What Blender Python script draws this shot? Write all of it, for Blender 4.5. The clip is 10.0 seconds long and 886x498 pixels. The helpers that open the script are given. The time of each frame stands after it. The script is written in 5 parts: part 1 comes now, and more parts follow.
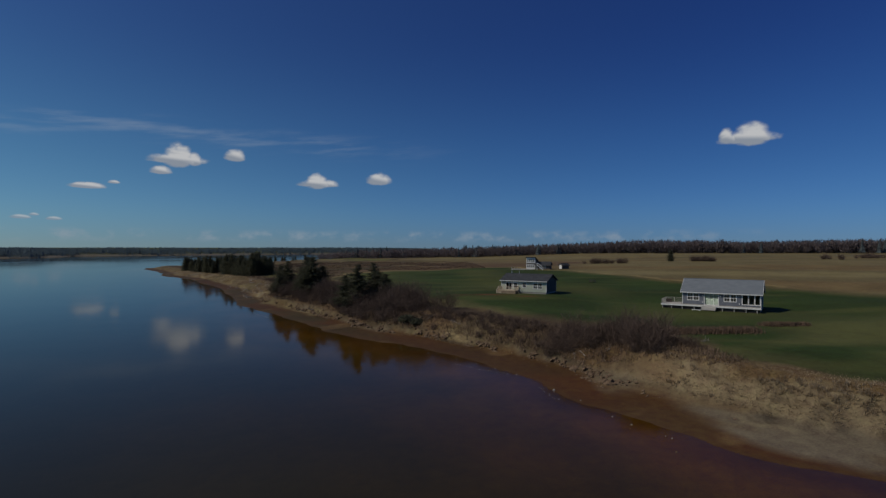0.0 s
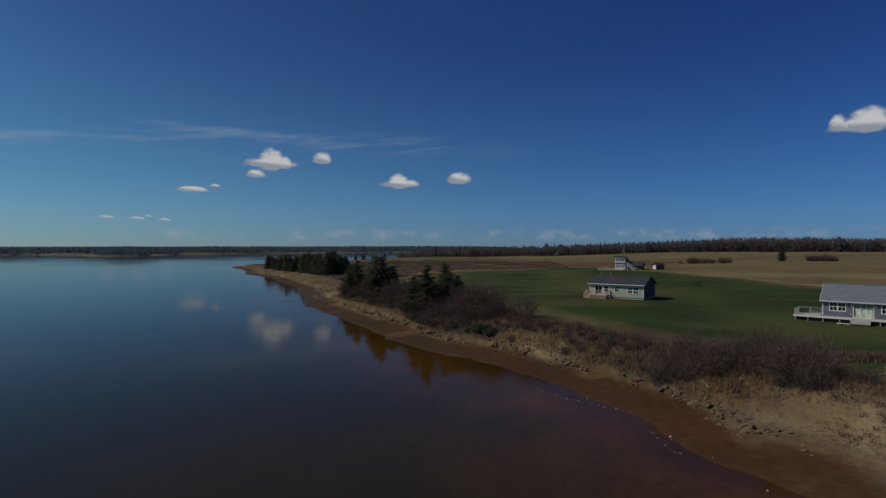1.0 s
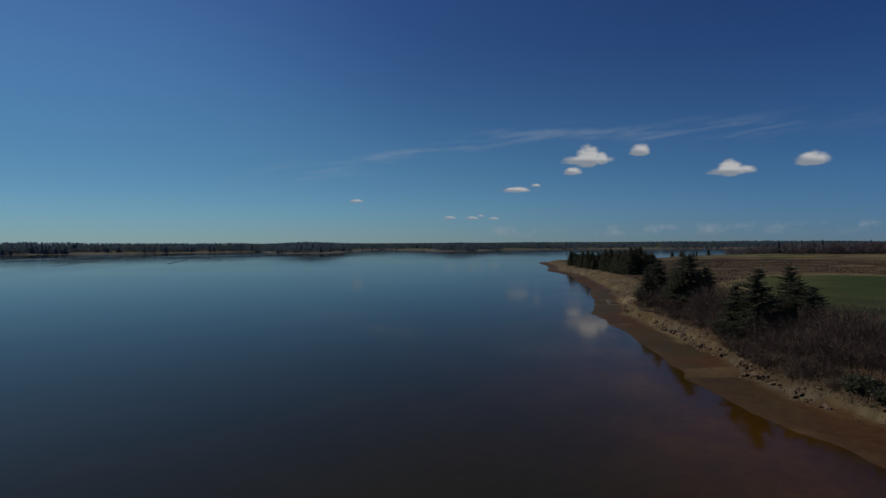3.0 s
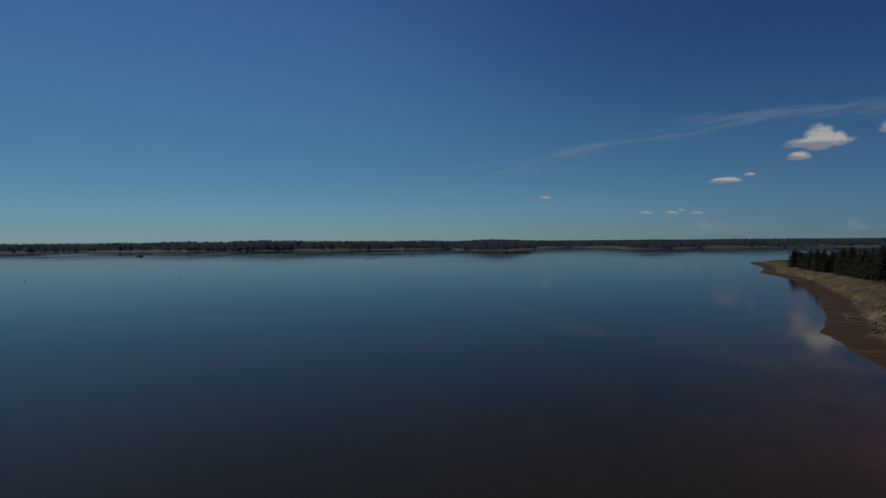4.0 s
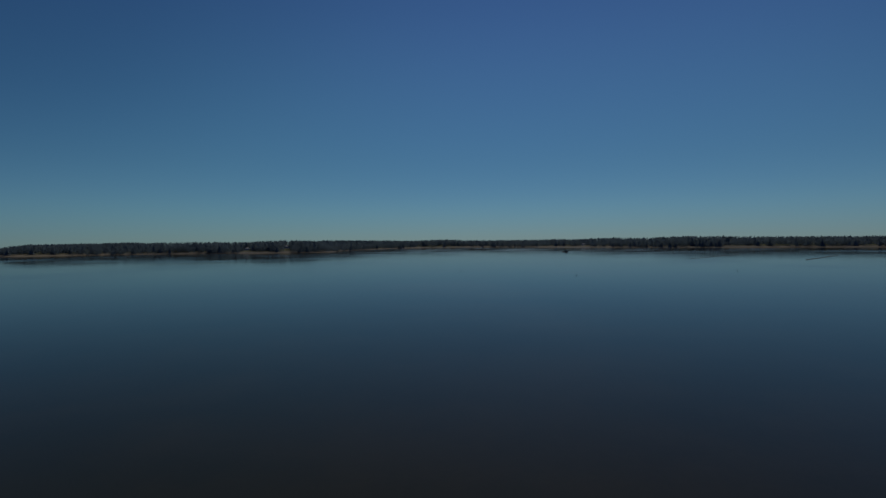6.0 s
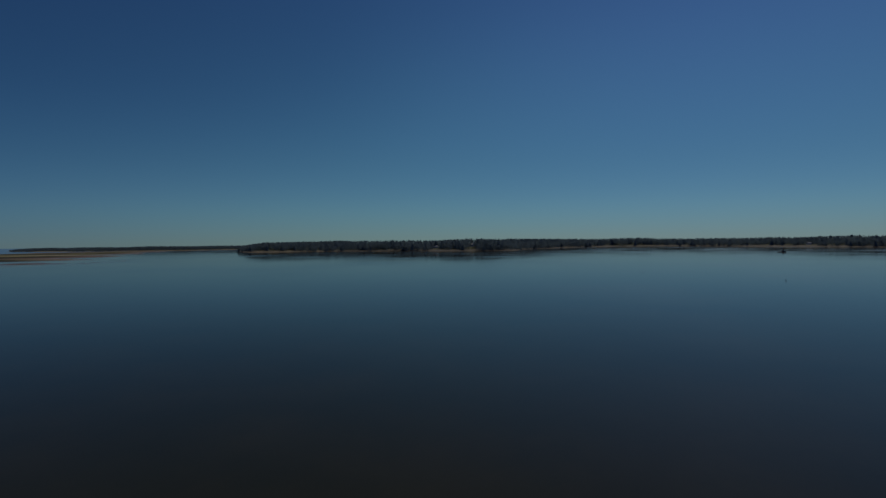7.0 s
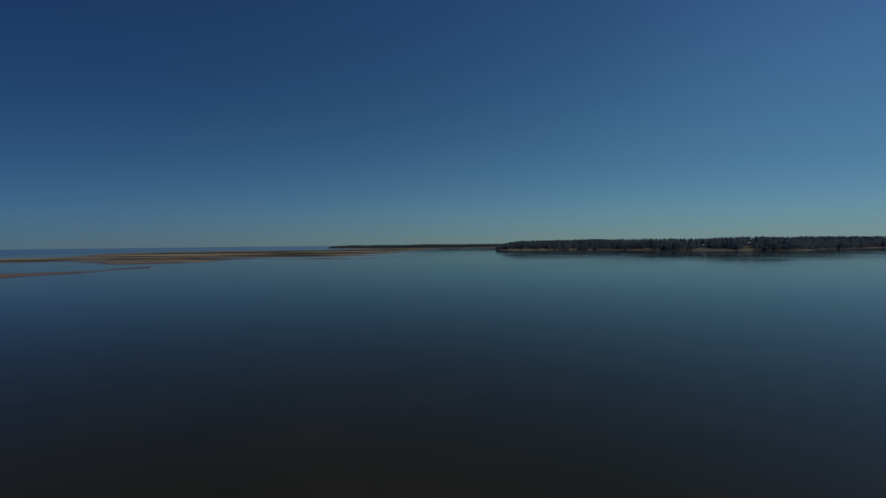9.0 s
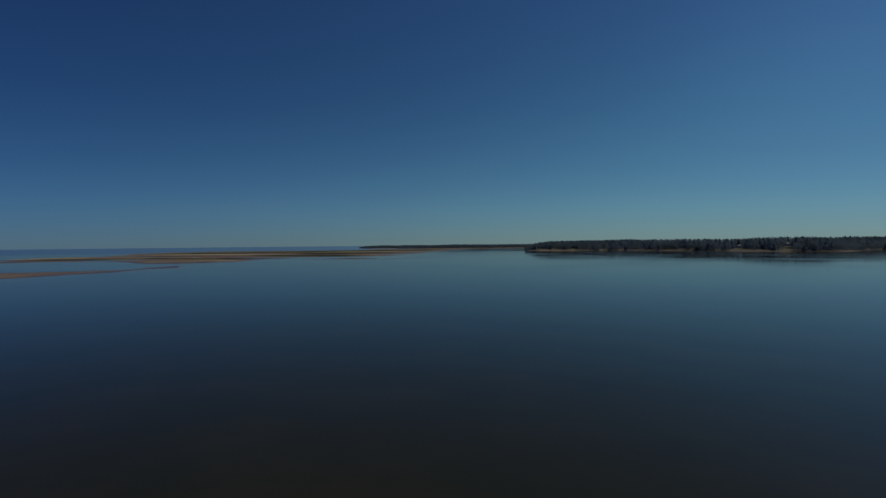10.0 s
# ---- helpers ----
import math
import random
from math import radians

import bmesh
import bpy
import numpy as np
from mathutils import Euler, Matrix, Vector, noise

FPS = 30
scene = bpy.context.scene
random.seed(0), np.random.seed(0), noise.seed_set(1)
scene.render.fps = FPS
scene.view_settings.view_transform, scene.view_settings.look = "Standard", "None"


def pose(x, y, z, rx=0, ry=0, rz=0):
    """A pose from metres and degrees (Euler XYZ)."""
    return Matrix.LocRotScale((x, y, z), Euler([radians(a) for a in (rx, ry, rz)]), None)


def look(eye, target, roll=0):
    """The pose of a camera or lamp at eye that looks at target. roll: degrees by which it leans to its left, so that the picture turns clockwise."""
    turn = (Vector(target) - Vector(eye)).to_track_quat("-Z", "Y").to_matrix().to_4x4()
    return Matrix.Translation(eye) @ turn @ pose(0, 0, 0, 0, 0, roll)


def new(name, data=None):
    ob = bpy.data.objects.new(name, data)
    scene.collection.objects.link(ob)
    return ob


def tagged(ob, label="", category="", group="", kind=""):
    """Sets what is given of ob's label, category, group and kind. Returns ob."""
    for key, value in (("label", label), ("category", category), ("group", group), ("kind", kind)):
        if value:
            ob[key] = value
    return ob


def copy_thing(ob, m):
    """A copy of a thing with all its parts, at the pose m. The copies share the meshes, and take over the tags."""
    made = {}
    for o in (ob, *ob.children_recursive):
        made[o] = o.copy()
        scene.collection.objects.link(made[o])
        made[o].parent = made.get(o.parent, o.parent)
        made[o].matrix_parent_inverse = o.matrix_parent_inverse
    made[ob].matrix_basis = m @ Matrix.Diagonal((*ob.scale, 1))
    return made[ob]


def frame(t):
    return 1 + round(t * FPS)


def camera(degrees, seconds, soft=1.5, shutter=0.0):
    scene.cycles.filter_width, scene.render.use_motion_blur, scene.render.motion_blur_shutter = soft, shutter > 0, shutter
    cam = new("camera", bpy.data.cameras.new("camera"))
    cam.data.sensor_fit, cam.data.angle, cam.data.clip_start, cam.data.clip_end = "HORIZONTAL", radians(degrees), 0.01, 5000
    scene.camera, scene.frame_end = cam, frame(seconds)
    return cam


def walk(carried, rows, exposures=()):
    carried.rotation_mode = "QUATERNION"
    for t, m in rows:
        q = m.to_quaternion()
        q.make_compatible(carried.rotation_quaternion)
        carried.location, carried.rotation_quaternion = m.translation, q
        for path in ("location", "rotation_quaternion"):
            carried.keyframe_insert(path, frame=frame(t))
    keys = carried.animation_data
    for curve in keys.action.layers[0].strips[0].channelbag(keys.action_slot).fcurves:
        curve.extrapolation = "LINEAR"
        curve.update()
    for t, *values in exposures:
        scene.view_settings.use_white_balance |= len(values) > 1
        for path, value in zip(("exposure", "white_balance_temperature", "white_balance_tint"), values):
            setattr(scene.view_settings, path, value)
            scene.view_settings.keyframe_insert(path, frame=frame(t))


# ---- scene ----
# A flight along a red-mud shore with cottages, then out over a calm bay.
LENS = 79.04
cam = camera(LENS, 10.0, 1.4)
PATH = [
    (0, pose(-0.00, 0.00, 15.6, 89.82, -0.02, 0.00)),
    (0.5, pose(0.13, 6.21, 15.6, 89.75, 0.02, 3.02)),
    (1, pose(0.24, 12.68, 15.6, 89.66, 0.07, 8.50)),
    (1.5, pose(0.17, 19.02, 15.6, 89.57, 0.14, 15.96)),
    (2, pose(-0.19, 25.11, 15.6, 89.50, 0.21, 24.30)),
    (2.5, pose(-1.27, 30.93, 15.6, 89.42, 0.28, 32.63)),
    (3, pose(-3.00, 36.59, 15.6, 89.31, 0.36, 41.32)),
    (3.5, pose(-5.27, 42.17, 15.6, 89.22, 0.43, 50.72)),
    (4, pose(-8.00, 47.77, 15.6, 89.16, 0.50, 61.22)),
    (4.5, pose(-11.36, 52.98, 15.6, 89.17, 0.56, 71.97)),
    (5, pose(-15.34, 57.43, 15.6, 89.18, 0.60, 83.20)),
    (5.5, pose(-19.57, 60.98, 15.6, 89.19, 0.64, 94.19)),
    (6, pose(-23.66, 63.83, 15.6, 89.21, 0.66, 104.82)),
    (6.5, pose(-27.90, 66.38, 15.6, 89.23, 0.64, 115.01)),
    (7, pose(-32.28, 68.63, 15.6, 89.25, 0.61, 124.67)),
    (7.5, pose(-36.82, 70.58, 15.6, 89.28, 0.58, 133.68)),
    (8, pose(-41.52, 72.23, 15.6, 89.31, 0.57, 141.95)),
    (8.5, pose(-46.05, 73.69, 15.6, 89.34, 0.58, 149.16)),
    (9, pose(-50.23, 75.01, 15.6, 89.36, 0.58, 152.13)),
    (9.5, pose(-53.95, 76.25, 15.6, 89.38, 0.57, 153.79)),
    (10, pose(-57.40, 77.46, 15.6, 89.41, 0.54, 155.52)),
]
walk(cam, PATH, exposures=[(0.0, 0.35), (1.0, 0.37), (2.0, 0.36), (3.5, 0.12), (4.5, -0.17), (5.5, -0.22), (7.5, -0.36), (9.0, -0.08), (10.0, -0.06)])

# ---- daylight ----
SUN_BEARING = 96.0      # degrees to the left of +y
SUN_HEIGHT = 45.0
_b, _e = radians(SUN_BEARING), radians(SUN_HEIGHT)
SUN_DIR = Vector((-math.sin(_b) * math.cos(_e), math.cos(_b) * math.cos(_e), math.sin(_e)))
sun_data = bpy.data.lights.new("sun", "SUN")
sun_data.energy, sun_data.angle, sun_data.color = 2.0, radians(0.53), (1.0, 0.93, 0.82)
sun = new("sun", sun_data)
sun.matrix_world = look(SUN_DIR * 300, (0, 0, 0))

# small fair-weather clouds, each of one or more domes on a flat foot: bearing, height of the foot, half width, rise, in degrees
CLOUDS = [
    (26.4, 8.15, 2.7, 0.75), (26.2, 8.15, 1.35, 1.75), (24.8, 8.1, 0.65, 1.1), (27.7, 7.05, 0.95, 0.62), (21.2, 8.75, 1.0, 0.95),
    (13.0, 6.4, 2.1, 0.65), (13.2, 6.4, 1.15, 1.3), (6.8, 6.85, 1.35, 1.0), (33.5, 5.35, 1.45, 0.45), (31.5, 5.85, 0.5, 0.26),
    (38.2, 2.5, 0.75, 0.3), (37.3, 2.75, 0.4, 0.22), (35.9, 2.43, 0.6, 0.26), (-29.6, 9.85, 2.6, 0.95), (-29.9, 9.85, 1.5, 1.75),
    (-27.8, 10.0, 0.7, 1.15), (50.4, 4.33, 0.75, 0.3), (40.6, 2.55, 0.75, 0.3),
]


class Nodes:
    """A little shorthand for node trees."""

    def __init__(self, tree):
        self.tree = tree
        tree.nodes.clear()

    def add(self, kind, **values):
        node = self.tree.nodes.new(kind)
        for key, value in values.items():
            setattr(node, key, value)
        return node

    def link(self, a, b):
        self.tree.links.new(a, b)

    def put(self, socket, value):
        if isinstance(value, bpy.types.NodeSocket):
            self.link(value, socket)
        elif value is not None:
            socket.default_value = value

    def math(self, op, a, b=None, c=None, clamp=False):
        n = self.add("ShaderNodeMath", operation=op, use_clamp=clamp)
        for i, v in enumerate((a, b, c)):
            self.put(n.inputs[i], v)
        return n.outputs[0]

    def smooth(self, value, lo, hi, a=0.0, b=1.0):
        n = self.add("ShaderNodeMapRange", interpolation_type="SMOOTHSTEP")
        for i, v in enumerate((value, lo, hi, a, b)):
            self.put(n.inputs[i], v)
        return n.outputs[0]

    def mix(self, fac, a, b, blend="MIX"):
        n = self.add("ShaderNodeMix", data_type="RGBA", blend_type=blend)
        self.put(n.inputs[0], fac)
        self.put(n.inputs[6], (*a, 1) if isinstance(a, tuple) else a)
        self.put(n.inputs[7], (*b, 1) if isinstance(b, tuple) else b)
        return n.outputs[2]

    def noise(self, vector, scale, detail=4.0, rough=0.55):
        n = self.add("ShaderNodeTexNoise")
        self.put(n.inputs["Vector"], vector)
        n.inputs["Scale"].default_value = scale
        n.inputs["Detail"].default_value = detail
        n.inputs["Roughness"].default_value = rough
        return n.outputs[0]


def make_world():
    world = bpy.data.worlds.new("sky")
    scene.world = world
    world.use_nodes = True
    n = Nodes(world.node_tree)
    sky = n.add("ShaderNodeTexSky", sky_type="NISHITA", sun_disc=False)
    sky.sun_elevation, sky.sun_rotation = radians(SUN_HEIGHT), radians(-SUN_BEARING)
    sky.air_density, sky.dust_density, sky.ozone_density, sky.altitude = 1.0, 0.0, 5.0, 20.0
    co = n.add("ShaderNodeTexCoord").outputs["Generated"]
    sep = n.add("ShaderNodeSeparateXYZ")
    n.link(co, sep.inputs[0])
    x, y, z = sep.outputs
    az = n.math("MULTIPLY", n.math("ARCTAN2", n.math("MULTIPLY", x, -1.0), y), 180 / math.pi)
    el = n.math("MULTIPLY", n.math("ARCSINE", z), 180 / math.pi)
    comb = n.add("ShaderNodeCombineXYZ")
    n.put(comb.inputs[0], az)
    n.put(comb.inputs[1], n.math("MULTIPLY", el, 1.5))
    lump = n.noise(comb.outputs[0], 1.0, 3.5, 0.5)
    mask, lit = None, None
    for a0, e0, wa, we in CLOUDS:
        u = n.math("DIVIDE", n.math("SUBTRACT", az, a0), wa)
        up = n.math("DIVIDE", n.math("SUBTRACT", el, e0), we)
        # a flat foot: what lies under it fades quickly
        v = n.math("MAXIMUM", up, n.math("MULTIPLY", up, -3.2))
        r = n.math("SUBTRACT", 1.0, n.math("ADD", n.math("MULTIPLY", u, u), n.math("MULTIPLY", v, v)))
        mask = r if mask is None else n.math("MAXIMUM", mask, r)
        # the heads catch the sun, the feet are grey
        head = n.math("MULTIPLY", n.smooth(r, -0.2, 0.2), n.smooth(n.math("SUBTRACT", up, n.math("MULTIPLY", u, 0.25)), 0.0, 0.55))
        lit = head if lit is None else n.math("MAXIMUM", lit, head)
    body = n.math("ADD", n.math("MULTIPLY", n.math("MAXIMUM", mask, -1.5), 0.9), n.math("MULTIPLY", n.math("SUBTRACT", lump, 0.5), 1.15))
    dens = n.math("MULTIPLY", n.smooth(body, -0.20, 0.62), n.smooth(el, 2.0, 6.5, 0.6, 1.0))
    # thin streaks of high cloud, drawn out along the wind
    st = n.add("ShaderNodeCombineXYZ")
    n.put(st.inputs[0], n.math("MULTIPLY", az, 0.10))
    n.put(st.inputs[1], n.math("ADD", n.math("MULTIPLY", el, 0.85), n.math("MULTIPLY", az, 0.075)))
    streak = n.noise(st.outputs[0], 1.1, 6.0, 0.58)
    line = n.math("SUBTRACT", n.math("SUBTRACT", 11.2, n.math("MULTIPLY", n.math("MAXIMUM", n.math("SUBTRACT", 32.0, az), 0.0), 0.042)),
                  n.math("MULTIPLY", n.math("MAXIMUM", n.math("SUBTRACT", az, 34.0), 0.0), 0.185))
    off = n.math("ABSOLUTE", n.math("SUBTRACT", el, line))
    band = n.math("MULTIPLY", n.smooth(off, 0.1, 1.7, 1.0, 0.0),
                  n.math("MULTIPLY", n.smooth(az, -4.0, 16.0, 0.0, 1.0), n.smooth(az, 56.0, 65.0, 1.0, 0.0)))
    cirrus = n.math("MULTIPLY", n.smooth(streak, 0.42, 0.76), band)
    low = n.math("MULTIPLY", n.smooth(n.math("ABSOLUTE", n.math("SUBTRACT", el, 1.15)), 0.1, 0.8, 1.0, 0.0),
                 n.math("MULTIPLY", n.smooth(az, -35.0, -20.0), n.smooth(az, 35.0, 48.0, 1.0, 0.0)))
    haze = n.math("MULTIPLY", n.smooth(n.noise(comb.outputs[0], 0.35, 5.0, 0.6), 0.46, 0.68), low)
    # deep, clear spring air: bluer overhead, and darker away from the sun
    tint = n.mix(n.smooth(el, 9.0, 26.0), n.mix(n.smooth(el, 0.0, 9.0), SKY_LOW, SKY_MID), SKY_HIGH)
    dot = n.add("ShaderNodeVectorMath", operation="DOT_PRODUCT")
    n.link(co, dot.inputs[0])
    dot.inputs[1].default_value = SUN_DIR
    near = n.smooth(dot.outputs["Value"], -0.32, 0.68)
    col = n.mix(1.0, sky.outputs[0], tint, "MULTIPLY")
    col = n.mix(near, n.mix(1.0, col, (0.60, 0.72, 0.88), "MULTIPLY"), n.mix(1.0, col, (1.03, 1.015, 0.85), "MULTIPLY"))
    # the deepest blue lies a quarter turn from the sun, to the south and to the north; under the sun the air is brighter
    high = n.smooth(el, 4.0, 22.0)
    col = n.mix(n.smooth(n.math("MULTIPLY", y, -1.0), 0.1, 0.8), col, n.mix(1.0, col, n.mix(high, (0.97, 1.01, 0.97), (0.92, 1.03, 0.92)), "MULTIPLY"))
    col = n.mix(n.math("MULTIPLY", n.smooth(n.math("MULTIPLY", y, -1.0), 0.55, 1.0), n.smooth(el, 2.0, 16.0)), col, n.mix(1.0, col, (0.78, 0.80, 0.90), "MULTIPLY"))
    col = n.mix(n.math("MULTIPLY", n.smooth(y, 0.25, 0.95), high), col, n.mix(1.0, col, (0.72, 0.75, 0.86), "MULTIPLY"))
    col = n.mix(n.math("MULTIPLY", n.smooth(n.math("MULTIPLY", x, -1.0), 0.62, 0.97), high), col, n.mix(1.0, col, (1.38, 1.30, 1.18), "MULTIPLY"))
    col = n.mix(n.smooth(el, 0.0, 4.0, 1.0, 0.0), col, n.mix(1.0, col, (0.93, 0.92, 0.97), "MULTIPLY"))
    col = n.mix(n.math("MULTIPLY", cirrus, 0.29), col, (5.0, 5.7, 6.6))
    col = n.mix(n.math("MULTIPLY", haze, 0.5), col, (4.2, 4.9, 5.7))
    white = n.mix(n.math("MULTIPLY", lit, n.smooth(body, 0.0, 0.7, 0.55, 1.0)), (3.6, 4.1, 4.9), (7.6, 7.7, 7.9))
    col = n.mix(dens, col, white)
    back = n.add("ShaderNodeBackground")
    n.link(col, back.inputs[0])
    back.inputs[1].default_value = SKY_STRENGTH
    out = n.add("ShaderNodeOutputWorld")
    n.link(back.outputs[0], out.inputs[0])


SKY_LOW, SKY_MID, SKY_HIGH, SKY_STRENGTH = (0.40, 0.63, 0.99), (0.37, 0.60, 0.87), (0.345, 0.51, 0.88), 0.05
make_world()


# ---- materials ----
def shader(name, rough=0.8, metal=0.0, spec=0.5):
    mat = bpy.data.materials.new(name)
    mat.use_nodes = True
    n = Nodes(mat.node_tree)
    bsdf = n.add("ShaderNodeBsdfPrincipled")
    bsdf.inputs["Roughness"].default_value = rough
    bsdf.inputs["Metallic"].default_value = metal
    bsdf.inputs["Specular IOR Level"].default_value = spec
    out = n.add("ShaderNodeOutputMaterial")
    n.link(bsdf.outputs[0], out.inputs[0])
    return mat, n, bsdf


def plain(name, a, b, scale=3.0, rough=0.8, metal=0.0, bump=0.0, stretch=(1, 1, 1), island=0.0, spec=0.4):
    """Two tones mixed at two scales of noise, with fine relief and a small shift from piece to piece."""
    mat, n, bsdf = shader(name, rough, metal, spec)
    co = n.add("ShaderNodeTexCoord").outputs["Object"]
    mp = n.add("ShaderNodeMapping")
    mp.inputs["Scale"].default_value = stretch
    n.link(co, mp.inputs[0])
    big, fine = n.noise(mp.outputs[0], scale, 3), n.noise(mp.outputs[0], scale * 9, 4)
    f = n.math("ADD", n.math("MULTIPLY", big, 0.6), n.math("MULTIPLY", fine, 0.4))
    col = n.mix(n.smooth(f, 0.32, 0.68), a, b)
    if island:
        rnd = n.add("ShaderNodeNewGeometry").outputs["Random Per Island"]
        ob = n.add("ShaderNodeObjectInfo").outputs["Random"]
        k = n.math("FRACT", n.math("ADD", rnd, ob))
        val = n.math("ADD", 1.0 - island, n.math("MULTIPLY", k, 2 * island))
        hsv = n.add("ShaderNodeHueSaturation")
        n.link(val, hsv.inputs["Value"])
        n.link(col, hsv.inputs["Color"])
        col = hsv.outputs[0]
    n.link(col, bsdf.inputs["Base Color"])
    if bump:
        bp = n.add("ShaderNodeBump")
        bp.inputs["Strength"].default_value = bump
        bp.inputs["Distance"].default_value = 0.02
        n.link(fine, bp.inputs["Height"])
        n.link(bp.outputs[0], bsdf.inputs["Normal"])
    return mat


def ground_material():
    """Land colours come with the sheet (lawn, dry field, mud); grain, tufts and stains are added here."""
    mat, n, bsdf = shader("ground", 0.95, 0.0, 0.15)
    tint = n.add("ShaderNodeAttribute", attribute_name="land").outputs["Color"]
    wet = n.add("ShaderNodeAttribute", attribute_name="wet").outputs["Fac"]
    co = n.add("ShaderNodeTexCoord").outputs["Object"]
    a, b, c = n.noise(co, 0.07, 5), n.noise(co, 0.9, 5, 0.65), n.noise(co, 6.0, 4, 0.7)
    v = n.math("ADD", n.math("MULTIPLY", n.math("SUBTRACT", a, 0.5), 0.9),
               n.math("ADD", n.math("MULTIPLY", n.math("SUBTRACT", b, 0.5), 0.9), n.math("MULTIPLY", n.math("SUBTRACT", c, 0.5), 1.1)))
    hsv = n.add("ShaderNodeHueSaturation")
    n.link(tint, hsv.inputs["Color"])
    n.link(n.math("ADD", 0.9, v), hsv.inputs["Value"])
    n.link(n.math("ADD", 0.5, n.math("MULTIPLY", n.math("SUBTRACT", b, 0.5), 0.06)), hsv.inputs["Hue"])
    n.link(hsv.outputs[0], bsdf.inputs["Base Color"])
    n.link(n.math("SUBTRACT", 0.95, n.math("MULTIPLY", wet, 0.6)), bsdf.inputs["Roughness"])
    n.link(n.math("ADD", 0.12, n.math("MULTIPLY", wet, 0.25)), bsdf.inputs["Specular IOR Level"])
    bp = n.add("ShaderNodeBump")
    bp.inputs["Strength"].default_value = 0.5
    bp.inputs["Distance"].default_value = 0.12
    n.link(n.math("ADD", b, n.math("MULTIPLY", c, 0.5)), bp.inputs["Height"])
    n.link(bp.outputs[0], bsdf.inputs["Normal"])
    return mat


def water_material():
    """Still, peaty water: clear over the shallow red mud, dark where it is deep, with the sky in its gloss."""
    mat = bpy.data.materials.new("water")
    mat.use_nodes = True
    n = Nodes(mat.node_tree)
    co = n.add("ShaderNodeTexCoord").outputs["Object"]
    depth = n.add("ShaderNodeAttribute", attribute_name="depth").outputs["Fac"]
    murk = n.noise(co, 0.07, 6, 0.65)
    clear = n.math("POWER", 2.718, n.math("MULTIPLY", depth, -0.8))
    clear = n.math("MULTIPLY", clear, n.smooth(murk, 0.3, 0.72, 0.82, 1.08), clamp=True)
    deep = n.add("ShaderNodeBsdfDiffuse")
    n.link(n.mix(n.smooth(murk, 0.35, 0.7), (0.0215, 0.0205, 0.0050), (0.029, 0.0255, 0.0068)), deep.inputs[0])
    thin = n.add("ShaderNodeBsdfTransparent")
    thin.inputs[0].default_value = (0.88, 0.78, 0.36, 1)
    body = n.add("ShaderNodeMixShader")
    n.link(clear, body.inputs[0])
    n.link(deep.outputs[0], body.inputs[1])
    n.link(thin.outputs[0], body.inputs[2])
    mp = n.add("ShaderNodeMapping")
    mp.inputs["Scale"].default_value = (0.5, 1.0, 1.0)
    n.link(co, mp.inputs[0])
    bp = n.add("ShaderNodeBump")
    bp.inputs["Strength"].default_value = 0.03
    bp.inputs["Distance"].default_value = 0.1
    n.link(n.noise(mp.outputs[0], 1.1, 3), bp.inputs["Height"])
    gloss = n.add("ShaderNodeBsdfGlossy")
    calm = n.noise(co, 0.012, 3)
    sep = n.add("ShaderNodeSeparateXYZ")
    n.link(co, sep.inputs[0])
    # wind-ruffled outside the bars
    open_sea = n.smooth(sep.outputs[1], -1000.0, -1500.0, 0.0, 0.12)
    n.link(n.math("ADD", n.smooth(calm, 0.35, 0.7, 0.05, 0.11), open_sea), gloss.inputs["Roughness"])
    n.link(bp.outputs[0], gloss.inputs["Normal"])
    fres = n.add("ShaderNodeFresnel")
    fres.inputs[0].default_value = 1.272
    mix = n.add("ShaderNodeMixShader")
    n.link(fres.outputs[0], mix.inputs[0])
    n.link(body.outputs[0], mix.inputs[1])
    n.link(gloss.outputs[0], mix.inputs[2])
    out = n.add("ShaderNodeOutputMaterial")
    n.link(mix.outputs[0], out.inputs[0])
    return mat


M_GROUND, M_WATER = ground_material(), water_material()
M_SPRUCE = plain("spruce_needles", (0.078, 0.080, 0.052), (0.124, 0.126, 0.082), 2.0, 0.85, island=0.35, spec=0.2)
M_BARK = plain("spruce_bark", (0.09, 0.07, 0.055), (0.16, 0.13, 0.11), 6.0, 0.95, bump=0.4)
M_TWIG = plain("bare_twigs", (0.064, 0.045, 0.036), (0.128, 0.090, 0.070), 2.0, 0.9, island=0.35, spec=0.2)
M_BRUSH = plain("dead_weeds", (0.090, 0.060, 0.042), (0.165, 0.112, 0.075), 2.0, 0.9, island=0.35, spec=0.2)
M_PALE = plain("weathered_branch", (0.24, 0.21, 0.18), (0.36, 0.32, 0.27), 5.0, 0.9)
M_STRAW = plain("dry_grass", (0.19, 0.142, 0.090), (0.40, 0.315, 0.20), 0.4, 0.9, island=0.25, spec=0.15)


def let_light_through(mat, share):
    """Thin blades pass some of the light that falls on them."""
    tree = mat.node_tree
    out = next(k for k in tree.nodes if k.type == "OUTPUT_MATERIAL")
    bsdf = next(k for k in tree.nodes if k.type == "BSDF_PRINCIPLED")
    thin, mix = tree.nodes.new("ShaderNodeBsdfTranslucent"), tree.nodes.new("ShaderNodeMixShader")
    tree.links.new(bsdf.inputs["Base Color"].links[0].from_socket, thin.inputs[0])
    mix.inputs[0].default_value = share
    tree.links.new(bsdf.outputs[0], mix.inputs[1])
    tree.links.new(thin.outputs[0], mix.inputs[2])
    tree.links.new(mix.outputs[0], out.inputs[0])


